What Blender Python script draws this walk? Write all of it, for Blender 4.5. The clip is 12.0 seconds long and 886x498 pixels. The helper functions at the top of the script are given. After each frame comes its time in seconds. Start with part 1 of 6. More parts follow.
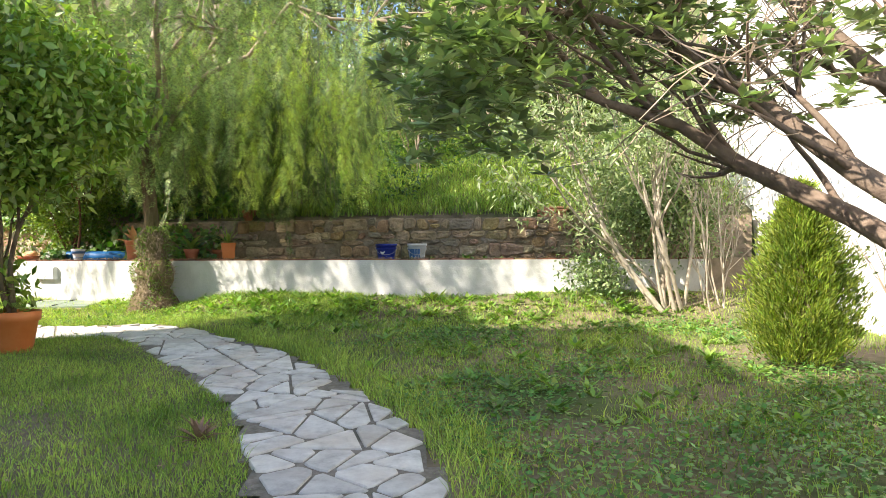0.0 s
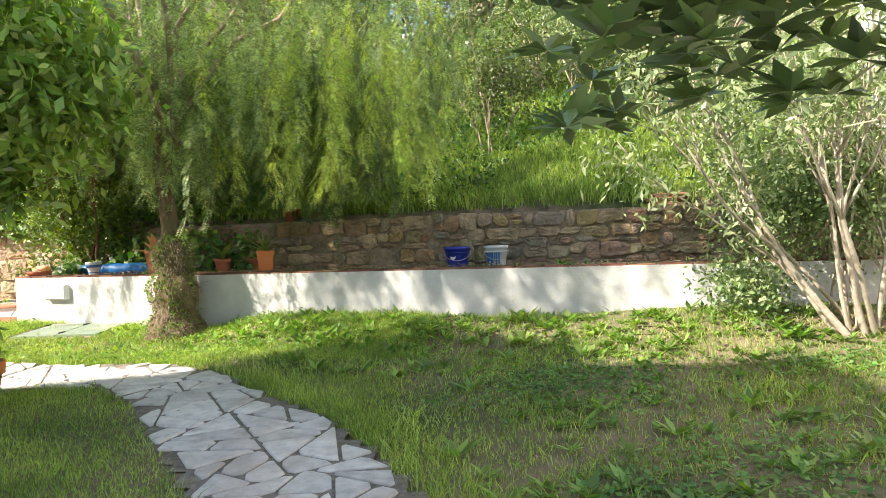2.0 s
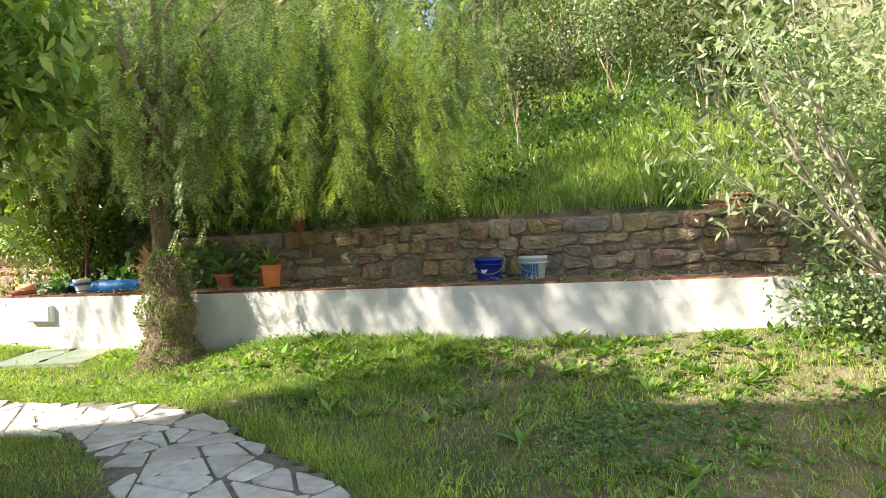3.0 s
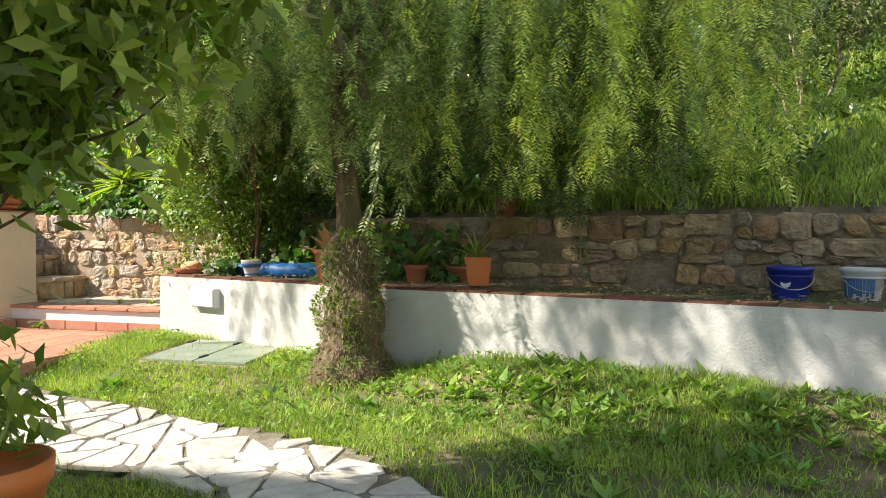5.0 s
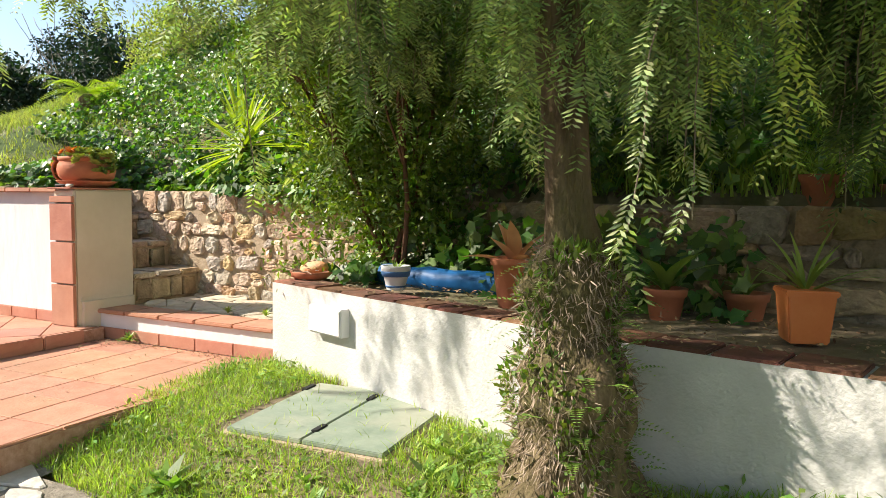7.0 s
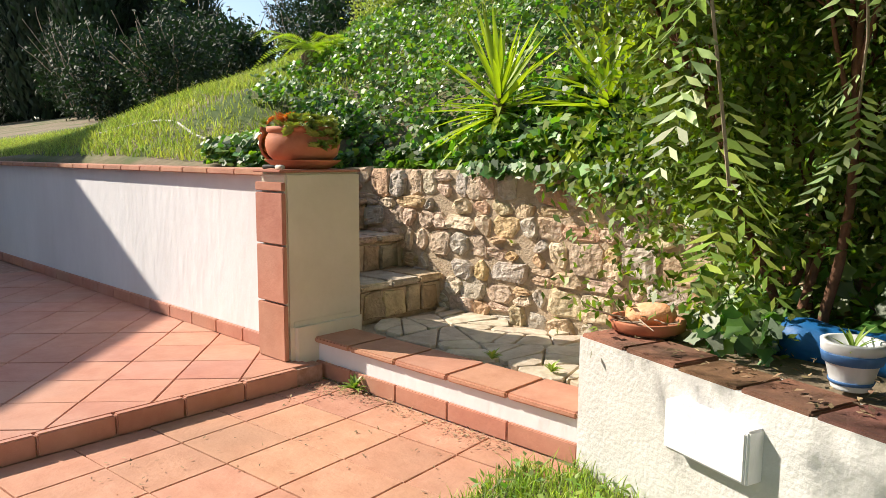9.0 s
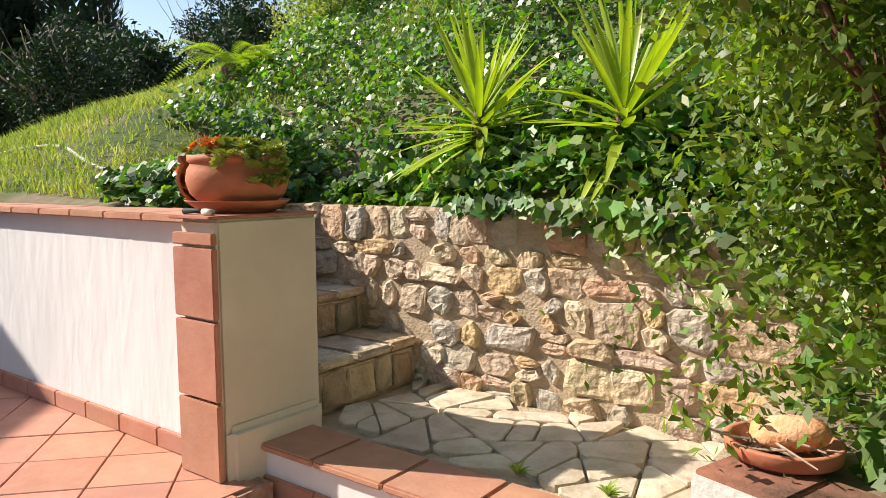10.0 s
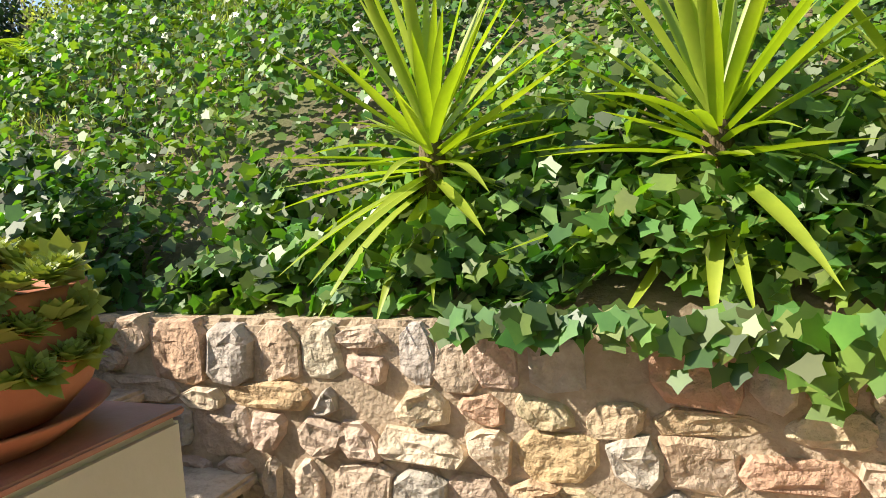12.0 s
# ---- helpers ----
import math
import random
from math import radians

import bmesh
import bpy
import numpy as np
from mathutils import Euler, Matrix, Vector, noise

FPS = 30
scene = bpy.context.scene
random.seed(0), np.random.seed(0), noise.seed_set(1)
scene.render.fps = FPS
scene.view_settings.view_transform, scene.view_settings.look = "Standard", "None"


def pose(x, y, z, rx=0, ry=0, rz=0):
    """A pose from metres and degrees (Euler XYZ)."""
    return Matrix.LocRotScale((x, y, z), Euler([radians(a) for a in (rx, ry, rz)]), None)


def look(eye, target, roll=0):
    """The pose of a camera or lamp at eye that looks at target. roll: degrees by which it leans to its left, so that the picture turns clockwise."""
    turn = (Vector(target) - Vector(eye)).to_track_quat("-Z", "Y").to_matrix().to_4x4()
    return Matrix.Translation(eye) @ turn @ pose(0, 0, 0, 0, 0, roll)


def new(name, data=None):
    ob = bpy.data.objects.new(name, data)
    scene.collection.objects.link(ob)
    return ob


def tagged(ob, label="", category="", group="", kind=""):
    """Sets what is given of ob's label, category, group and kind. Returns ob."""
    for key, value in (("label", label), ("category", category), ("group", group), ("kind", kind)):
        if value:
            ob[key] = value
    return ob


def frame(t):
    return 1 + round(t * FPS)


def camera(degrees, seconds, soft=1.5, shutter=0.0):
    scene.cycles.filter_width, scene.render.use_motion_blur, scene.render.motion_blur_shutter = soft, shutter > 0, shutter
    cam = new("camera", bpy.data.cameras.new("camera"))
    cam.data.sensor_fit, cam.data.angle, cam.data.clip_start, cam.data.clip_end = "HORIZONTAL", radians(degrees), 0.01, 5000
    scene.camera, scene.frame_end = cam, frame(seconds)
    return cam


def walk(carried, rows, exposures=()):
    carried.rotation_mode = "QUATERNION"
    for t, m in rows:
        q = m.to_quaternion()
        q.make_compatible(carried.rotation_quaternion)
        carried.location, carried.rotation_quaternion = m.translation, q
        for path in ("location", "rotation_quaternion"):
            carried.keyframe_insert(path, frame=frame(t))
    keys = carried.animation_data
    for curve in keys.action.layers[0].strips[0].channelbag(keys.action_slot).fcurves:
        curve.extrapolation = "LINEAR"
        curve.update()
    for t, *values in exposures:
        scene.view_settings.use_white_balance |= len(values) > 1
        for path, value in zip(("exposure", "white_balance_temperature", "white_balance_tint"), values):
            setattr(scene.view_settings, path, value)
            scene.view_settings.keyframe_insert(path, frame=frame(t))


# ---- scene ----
cam = camera(63.5, 12.0, 0.85)
METRES, EYE, TILT, LEAN, TURN = 14.0, 1.5, 0.0, 0.0, -1.9
PATH = [
    (0, (0.157, 1.488, 0.691), (0.232, 3.487, 0.689), -0.4),
    (0.5, (0.105, 1.94, 0.782), (0.011, 3.938, 0.764), -0.5),
    (1, (0.046, 2.437, 0.807), (-0.044, 4.434, 0.753), -0.0),
    (1.5, (-0.004, 2.929, 0.834), (-0.092, 4.927, 0.791), -0.5),
    (2, (-0.07, 3.401, 0.886), (-0.154, 5.398, 0.847), -2.1),
    (2.5, (-0.167, 3.826, 0.93), (-0.238, 5.825, 0.896), -2.6),
    (3, (-0.265, 4.325, 0.961), (-0.383, 6.321, 0.931), -2.9),
    (3.2, (-0.32, 4.491, 0.961), (-0.474, 6.485, 0.935), -3.0),
    (4.8, (-1.129, 5.765, 0.922), (-1.641, 7.699, 0.922), 0.3),
    (5, (-1.203, 5.93, 0.949), (-1.728, 7.86, 0.911), 0.2),
    (5.5, (-1.442, 6.495, 0.972), (-2.062, 8.395, 0.906), 0.2),
    (6, (-1.754, 7.024, 1.011), (-2.411, 8.911, 0.926), 0.7),
    (6.5, (-2.05, 7.558, 1.035), (-2.805, 9.407, 0.93), 0.6),
    (7, (-2.371, 8.022, 1.123), (-3.277, 9.8, 0.986), 0.6),
    (7.5, (-2.752, 8.487, 1.237), (-3.835, 10.161, 1.075), -0.5),
    (7.7, (-2.904, 8.634, 1.243), (-4.127, 10.21, 1.1), -0.5),
    (9.3, (-4.377, 9.554, 1.276), (-5.741, 10.993, 1.016), 0.3),
    (9.5, (-4.586, 9.677, 1.285), (-5.876, 11.188, 1.06), 0.9),
    (10, (-5.025, 9.946, 1.338), (-6.219, 11.539, 1.139), -0.3),
    (10.5, (-5.478, 10.203, 1.397), (-6.543, 11.887, 1.222), -1.6),
    (11, (-5.864, 10.469, 1.443), (-6.812, 12.22, 1.25), -3.3),
    (11.5, (-6.232, 10.796, 1.502), (-7.163, 12.556, 1.314), -3.6),
    (12, (-6.532, 11.205, 1.562), (-7.244, 13.064, 1.374), -3.5),
]
walk(cam, [(t, look(eye, target, roll)) for t, eye, target, roll in PATH],
     [(0, 1.46), (3.2, 1.42), (4.8, 1.14), (7.5, 1.02), (9.5, 0.80), (11, 0.85), (12, 0.98)])

# ---- world, sun, exposure ----
SUN_TRAVEL = Vector((1.0, 0.45, -0.80)).normalized()
world = bpy.data.worlds.new("sky")
scene.world = world
world.use_nodes = True
wn = world.node_tree.nodes
sky = wn.new("ShaderNodeTexSky")
sky.sky_type = "NISHITA"
sky.sun_disc = False
sky.sun_elevation = radians(36.1)
sky.sun_rotation = radians(245.8)
wn["Background"].inputs[1].default_value = 0.105
world.node_tree.links.new(sky.outputs[0], wn["Background"].inputs[0])
sun_data = bpy.data.lights.new("sun", "SUN")
sun_data.energy, sun_data.angle, sun_data.color = 4.7, radians(0.6), (1.0, 0.90, 0.76)
sun = new("sun", sun_data)
sun.matrix_world = look((-30, -9, 14), Vector((-30, -9, 14)) + SUN_TRAVEL)
scene.view_settings.exposure = 1.0

# ---- material helpers ----
def noise_mat(name, colours, scale=8.0, rough=0.85, bump=0.3, bump_scale=60.0, stain=None, stain_scale=1.2, stain_amount=0.5,
              per_object=0.0, per_island=0.0, translucent=None, metallic=0.0, spec=0.3, stretch=(1, 1, 1), bump_dist=0.01, palette=None):
    """A procedural surface: two colours mixed by fine noise, stains at a larger scale, bump and variation from piece to piece."""
    m = bpy.data.materials.new(name)
    m.use_nodes = True
    nt = m.node_tree
    n, l = nt.nodes, nt.links
    bsdf = n["Principled BSDF"]
    geo = n.new("ShaderNodeNewGeometry")
    mapn = n.new("ShaderNodeVectorMath")
    mapn.operation = "MULTIPLY"
    mapn.inputs[1].default_value = stretch
    l.new(geo.outputs["Position"], mapn.inputs[0])
    tex = n.new("ShaderNodeTexNoise")
    tex.inputs["Scale"].default_value, tex.inputs["Detail"].default_value, tex.inputs["Roughness"].default_value = scale, 6, 0.65
    l.new(mapn.outputs[0], tex.inputs["Vector"])
    ramp = n.new("ShaderNodeValToRGB")
    ramp.color_ramp.elements[0].position, ramp.color_ramp.elements[1].position = 0.32, 0.68
    while len(ramp.color_ramp.elements) < len(colours):
        ramp.color_ramp.elements.new(0.5)
    for i, c in enumerate(colours):
        e = ramp.color_ramp.elements[i]
        e.position = 0.3 + 0.4 * i / max(1, len(colours) - 1)
        e.color = (*c, 1)
    l.new(tex.outputs["Fac"], ramp.inputs[0])
    col = ramp.outputs[0]
    if stain:
        st = n.new("ShaderNodeTexNoise")
        st.inputs["Scale"].default_value, st.inputs["Detail"].default_value = stain_scale, 5
        l.new(mapn.outputs[0], st.inputs["Vector"])
        sr = n.new("ShaderNodeMapRange")
        sr.inputs[1].default_value, sr.inputs[2].default_value, sr.inputs[4].default_value = 0.45, 0.7, stain_amount
        l.new(st.outputs["Fac"], sr.inputs[0])
        mx = n.new("ShaderNodeMix")
        mx.data_type = "RGBA"
        l.new(sr.outputs[0], mx.inputs[0])
        l.new(col, mx.inputs[6])
        mx.inputs[7].default_value = (*stain, 1)
        col = mx.outputs[2]
    if palette:
        pick = n.new("ShaderNodeValToRGB")
        pick.color_ramp.interpolation = "CONSTANT"
        while len(pick.color_ramp.elements) < len(palette):
            pick.color_ramp.elements.new(0.5)
        for i, c in enumerate(palette):
            pick.color_ramp.elements[i].position = i / len(palette)
            pick.color_ramp.elements[i].color = (*c, 1)
        l.new(n.new("ShaderNodeObjectInfo").outputs["Random"], pick.inputs[0])
        tint = n.new("ShaderNodeMix")
        tint.data_type, tint.blend_type = "RGBA", "MULTIPLY"
        tint.inputs[0].default_value = 1
        l.new(col, tint.inputs[6])
        l.new(pick.outputs[0], tint.inputs[7])
        col = tint.outputs[2]
    for amount, kind in ((per_object, "o"), (per_island, "i")):
        if amount:
            src = n.new("ShaderNodeObjectInfo").outputs["Random"] if kind == "o" else geo.outputs["Random Per Island"]
            hsv = n.new("ShaderNodeHueSaturation")
            mr = n.new("ShaderNodeMapRange")
            mr.inputs[3].default_value, mr.inputs[4].default_value = 1 - amount, 1 + amount
            l.new(src, mr.inputs[0])
            l.new(mr.outputs[0], hsv.inputs["Value"])
            mh = n.new("ShaderNodeMapRange")
            mh.inputs[3].default_value, mh.inputs[4].default_value = 0.5 - amount * (0.09 if kind == "o" else 0.06), 0.5 + amount * (0.09 if kind == "o" else 0.06)
            wh = n.new("ShaderNodeTexWhiteNoise")
            wh.noise_dimensions = "1D"
            l.new(src, wh.inputs["W"])
            l.new(wh.outputs["Value"], mh.inputs[0])
            l.new(mh.outputs[0], hsv.inputs["Hue"])
            l.new(col, hsv.inputs["Color"])
            col = hsv.outputs[0]
    l.new(col, bsdf.inputs["Base Color"])
    bsdf.inputs["Roughness"].default_value = rough
    bsdf.inputs["Metallic"].default_value = metallic
    bsdf.inputs["Specular IOR Level"].default_value = spec
    if bump:
        bt = n.new("ShaderNodeTexNoise")
        bt.inputs["Scale"].default_value, bt.inputs["Detail"].default_value = bump_scale, 8
        l.new(mapn.outputs[0], bt.inputs["Vector"])
        b = n.new("ShaderNodeBump")
        b.inputs["Strength"].default_value, b.inputs["Distance"].default_value = bump, bump_dist
        l.new(bt.outputs["Fac"], b.inputs["Height"])
        l.new(b.outputs[0], bsdf.inputs["Normal"])
    if translucent:
        tr = n.new("ShaderNodeBsdfTranslucent")
        hs = n.new("ShaderNodeMix")
        hs.data_type, hs.blend_type = "RGBA", "MULTIPLY"
        hs.inputs[0].default_value = 1
        l.new(col, hs.inputs[6])
        hs.inputs[7].default_value = (*translucent, 1)
        l.new(hs.outputs[2], tr.inputs[0])
        mix = n.new("ShaderNodeAddShader")
        l.new(bsdf.outputs[0], mix.inputs[0])
        l.new(tr.outputs[0], mix.inputs[1])
        l.new(mix.outputs[0], n["Material Output"].inputs[0])
    return m


M_PLASTER = noise_mat("white_plaster", [(0.50, 0.50, 0.49), (0.64, 0.63, 0.62)], 5, 0.9, 0.32, 55, (0.52, 0.49, 0.45), 1.6, 0.45, bump_dist=0.02)
M_SMOOTH = noise_mat("whitewash", [(0.74, 0.73, 0.75), (0.83, 0.82, 0.84)], 3, 0.9, 0.35, 14, (0.64, 0.62, 0.63), 1.0, 0.4, stretch=(1, 1, 0.35), bump_dist=0.02)
M_CREAM = noise_mat("cream_plaster", [(0.66, 0.61, 0.50), (0.74, 0.69, 0.58)], 4, 0.9, 0.3, 30, (0.5, 0.45, 0.36), 1.1, 0.4)
M_TILE = noise_mat("terracotta_tile", [(0.44, 0.19, 0.13), (0.54, 0.27, 0.19)], 6, 0.6, 0.25, 40, (0.46, 0.29, 0.23), 1.6, 0.5, per_object=0.06)
M_TILE_OLD = noise_mat("weathered_terracotta", [(0.46, 0.22, 0.14), (0.58, 0.31, 0.21)], 7, 0.75, 0.3, 45, (0.36, 0.20, 0.14), 1.8, 0.5, per_object=0.07)
M_GROUT = noise_mat("mortar", [(0.38, 0.29, 0.20), (0.56, 0.45, 0.33)], 18, 0.95, 0.9, 70, (0.38, 0.30, 0.21), 3, 0.5)
M_MORTAR_DARK = noise_mat("earthy_mortar", [(0.26, 0.20, 0.14), (0.42, 0.33, 0.24)], 18, 0.97, 0.9, 70, (0.12, 0.12, 0.06), 3, 0.6)
M_JOINT = noise_mat("gritty_joint", [(0.16, 0.14, 0.11), (0.34, 0.30, 0.25)], 22, 0.98, 0.9, 70, (0.09, 0.09, 0.05), 3, 0.5)
M_GROUT_DARK = noise_mat("worn_grout", [(0.34, 0.18, 0.12), (0.56, 0.37, 0.29)], 20, 0.95, 0.5, 60)
STONE_TINTS = [(0.98, 0.88, 0.70), (0.92, 0.80, 0.74), (0.84, 0.83, 0.84), (1.0, 0.84, 0.58), (0.96, 0.93, 0.86), (0.90, 0.70, 0.56), (0.74, 0.74, 0.76), (1.0, 0.92, 0.78), (0.86, 0.74, 0.68), (0.98, 0.90, 0.80)]
M_STONE = noise_mat("warm_rubble_stone", [(0.40, 0.35, 0.28), (0.60, 0.53, 0.44), (0.72, 0.66, 0.57)], 11, 0.9, 1.0, 26, (0.50, 0.36, 0.23), 3.5, 0.45, per_object=0.14, bump_dist=0.03, palette=STONE_TINTS)
M_STONE_DARK = noise_mat("mossy_rubble_stone", [(0.34, 0.28, 0.21), (0.60, 0.50, 0.38)], 9, 0.92, 1.0, 26, (0.16, 0.15, 0.09), 2.5, 0.6, per_object=0.2, bump_dist=0.03, palette=STONE_TINTS)
M_FLAG = noise_mat("pale_flagstone", [(0.44, 0.42, 0.39), (0.64, 0.62, 0.58), (0.76, 0.74, 0.69)], 9, 0.75, 0.9, 14, (0.50, 0.41, 0.32), 2.6, 0.5, per_object=0.14, bump_dist=0.02)
M_SLAB = noise_mat("cream_flagstone", [(0.44, 0.37, 0.28), (0.62, 0.54, 0.43), (0.72, 0.65, 0.54)], 8, 0.8, 0.9, 14, (0.40, 0.31, 0.21), 3.0, 0.5, per_object=0.10, bump_dist=0.02)
M_SOIL = noise_mat("soil", [(0.10, 0.07, 0.045), (0.19, 0.14, 0.09)], 12, 0.98, 0.9, 40, (0.07, 0.07, 0.03), 1.5, 0.5)
M_TERRACOTTA = noise_mat("pot_terracotta", [(0.42, 0.14, 0.075), (0.52, 0.20, 0.11)], 8, 0.7, 0.15, 50, (0.45, 0.22, 0.13), 2.5, 0.5)
M_ORANGEPOT = noise_mat("orange_plastic_pot", [(0.60, 0.18, 0.05), (0.68, 0.23, 0.07)], 6, 0.5, 0.08, 40, (0.5, 0.2, 0.09), 3, 0.3)
M_BARK = noise_mat("shaggy_bark", [(0.09, 0.06, 0.04), (0.24, 0.17, 0.11)], 16, 0.97, 1.0, 40, (0.10, 0.11, 0.03), 3, 0.6, stretch=(1, 1, 0.4), bump_dist=0.03)
M_LIMB = noise_mat("grey_brown_bark", [(0.13, 0.09, 0.07), (0.28, 0.21, 0.16)], 14, 0.9, 0.6, 50, (0.10, 0.08, 0.06), 3, 0.5)
M_COPING = noise_mat("dirty_brick", [(0.16, 0.075, 0.05), (0.32, 0.15, 0.095)], 10, 0.9, 0.5, 45, (0.10, 0.07, 0.05), 3, 0.7, per_object=0.25)
M_PALEBARK = noise_mat("pale_bark", [(0.36, 0.30, 0.23), (0.58, 0.51, 0.42)], 14, 0.9, 0.6, 50, (0.22, 0.17, 0.12), 3, 0.5)
M_TWIG = noise_mat("dry_twigs", [(0.24, 0.18, 0.13), (0.44, 0.35, 0.27)], 10, 0.95, 0.4, 60)
M_REDSTEM = noise_mat("reddish_stem", [(0.10, 0.05, 0.03), (0.22, 0.11, 0.07)], 12, 0.9, 0.5, 60)


def leaf_mat(name, a, b, rough=0.5, trans=(0.9, 1.0, 0.35), vary=0.35, spec=0.4):
    return noise_mat(name, [a, b], 2.2, rough, 0, per_island=vary, translucent=trans, spec=spec)


M_PEPPER = leaf_mat("pepper_leaf", (0.13, 0.19, 0.075), (0.31, 0.36, 0.16), 0.5, (0.65, 0.75, 0.25), 0.6)
# darker copy of the pepper leaf: the crown's inner shade put into colour
M_PEPPER_SHADE = leaf_mat("shaded_pepper_leaf", (0.06, 0.10, 0.035), (0.15, 0.20, 0.075), 0.5, (0.45, 0.55, 0.18), 0.5)
M_CITRUS = leaf_mat("citrus_leaf", (0.10, 0.16, 0.03), (0.23, 0.29, 0.06), 0.38, (0.6, 0.75, 0.2), 0.45)
M_LEATHER = leaf_mat("leathery_leaf", (0.11, 0.16, 0.07), (0.26, 0.30, 0.15), 0.28, (0.45, 0.55, 0.18), 0.5, 0.6)
M_GLOSSY = leaf_mat("glossy_leaf", (0.03, 0.07, 0.02), (0.09, 0.15, 0.04), 0.32, (0.5, 0.7, 0.15), 0.5, 0.5)
M_IVY = leaf_mat("ivy_leaf", (0.025, 0.065, 0.014), (0.12, 0.20, 0.035), 0.46, (0.8, 0.95, 0.15), 0.65, 0.45)
M_LENTISK = leaf_mat("lentisk_leaf", (0.05, 0.09, 0.012), (0.13, 0.18, 0.025), 0.42, (0.75, 0.85, 0.15), 0.5)
M_OLEANDER = leaf_mat("grey_green_leaf", (0.13, 0.17, 0.08), (0.25, 0.29, 0.15), 0.5, (0.5, 0.6, 0.25), 0.4)
M_GRASS = leaf_mat("grass_blade", (0.09, 0.15, 0.025), (0.30, 0.35, 0.09), 0.55, (0.8, 0.95, 0.25), 0.5)
M_WEED = leaf_mat("weed_leaf", (0.08, 0.15, 0.03), (0.20, 0.28, 0.06), 0.45, (0.6, 0.75, 0.18), 0.5)
M_CLOVER = leaf_mat("clover_leaf", (0.055, 0.13, 0.03), (0.13, 0.22, 0.055), 0.5, (0.5, 0.7, 0.2), 0.45)
M_YUCCA = leaf_mat("yucca_leaf", (0.12, 0.19, 0.02), (0.26, 0.32, 0.04), 0.38, (0.9, 1.0, 0.15), 0.3)
M_DRYGRASS = leaf_mat("dry_grass", (0.11, 0.17, 0.035), (0.26, 0.28, 0.08), 0.7, (0.8, 0.85, 0.3), 0.45)
M_LITTER = noise_mat("leaf_litter", [(0.20, 0.13, 0.07), (0.42, 0.31, 0.19)], 5, 0.9, 0, per_island=0.5)
M_YOUNG = leaf_mat("young_pepper_leaf", (0.26, 0.33, 0.08), (0.42, 0.46, 0.14), 0.55, (0.85, 0.9, 0.25), 0.45)
M_CLIMBER = leaf_mat("climber_leaf", (0.09, 0.14, 0.055), (0.21, 0.26, 0.12), 0.42, (0.45, 0.55, 0.2), 0.5)
M_THUJA = leaf_mat("golden_conifer", (0.07, 0.11, 0.015), (0.19, 0.23, 0.03), 0.6, (0.6, 0.7, 0.15), 0.5)
# near-black cypress leaf; on the left far trees the colour also stands for shade
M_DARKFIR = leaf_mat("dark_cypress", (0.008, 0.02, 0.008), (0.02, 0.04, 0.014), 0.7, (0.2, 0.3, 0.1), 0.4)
M_SCRUB = leaf_mat("scrub_leaf", (0.045, 0.065, 0.02), (0.13, 0.15, 0.05), 0.55, (0.5, 0.6, 0.2), 0.55)
M_SUCC = leaf_mat("succulent_green", (0.16, 0.22, 0.05), (0.26, 0.30, 0.08), 0.5, (0.4, 0.4, 0.1), 0.25)
M_SUCCRED = leaf_mat("succulent_red", (0.40, 0.13, 0.03), (0.50, 0.24, 0.05), 0.5, (0.4, 0.25, 0.1), 0.3)
M_DRYLEAF = leaf_mat("tan_leaf", (0.36, 0.20, 0.10), (0.50, 0.32, 0.17), 0.6, (0.6, 0.5, 0.3), 0.25)
M_BLUE = noise_mat("blue_plastic", [(0.02, 0.035, 0.30), (0.03, 0.05, 0.38)], 6, 0.35, 0.05, 40, (0.06, 0.07, 0.25), 3, 0.4, spec=0.5)
M_TARP = noise_mat("blue_tarpaulin", [(0.006, 0.085, 0.26), (0.015, 0.13, 0.36)], 6, 0.5, 0.4, 14, (0.02, 0.10, 0.25), 3, 0.4)
M_WHITEPLASTIC = noise_mat("white_plastic", [(0.62, 0.64, 0.66), (0.72, 0.74, 0.76)], 6, 0.45, 0.1, 40, (0.5, 0.52, 0.55), 4, 0.4)
M_BLUEPAINT = noise_mat("blue_paint_runs", [(0.05, 0.14, 0.34), (0.09, 0.2, 0.42)], 9, 0.5, 0.1, 40)
M_COVER = noise_mat("green_metal_cover", [(0.20, 0.26, 0.20), (0.30, 0.35, 0.28)], 7, 0.7, 0.3, 40, (0.42, 0.40, 0.32), 2.2, 0.7, spec=0.4)
M_BLACK = noise_mat("dark_rubber", [(0.015, 0.015, 0.015), (0.03, 0.03, 0.03)], 8, 0.7, 0.1, 40)
M_HOSE = noise_mat("grey_hose", [(0.45, 0.43, 0.38), (0.55, 0.52, 0.47)], 8, 0.6, 0.1, 40)
M_GOURD = noise_mat("orange_gourd", [(0.74, 0.20, 0.04), (0.78, 0.36, 0.12)], 14, 0.6, 0.6, 60, (0.75, 0.62, 0.48), 7, 0.7)
M_FRUIT = noise_mat("orange_fruit", [(0.75, 0.22, 0.02), (0.82, 0.30, 0.03)], 10, 0.45, 0.2, 90)


def ground_material():
    m = noise_mat("garden_ground", [(0.15, 0.12, 0.075), (0.27, 0.21, 0.145)], 9, 0.98, 0.9, 35, (0.055, 0.10, 0.02), 0.9, 0.9)
    return m


M_GROUND = ground_material()

# ---- mesh helpers ----
def thing(name, label, category, at=(0, 0, 0), group="", kind=""):
    ob = new(name)
    ob.empty_display_size = 0.1
    ob.location = at
    return tagged(ob, label, category, group, kind)


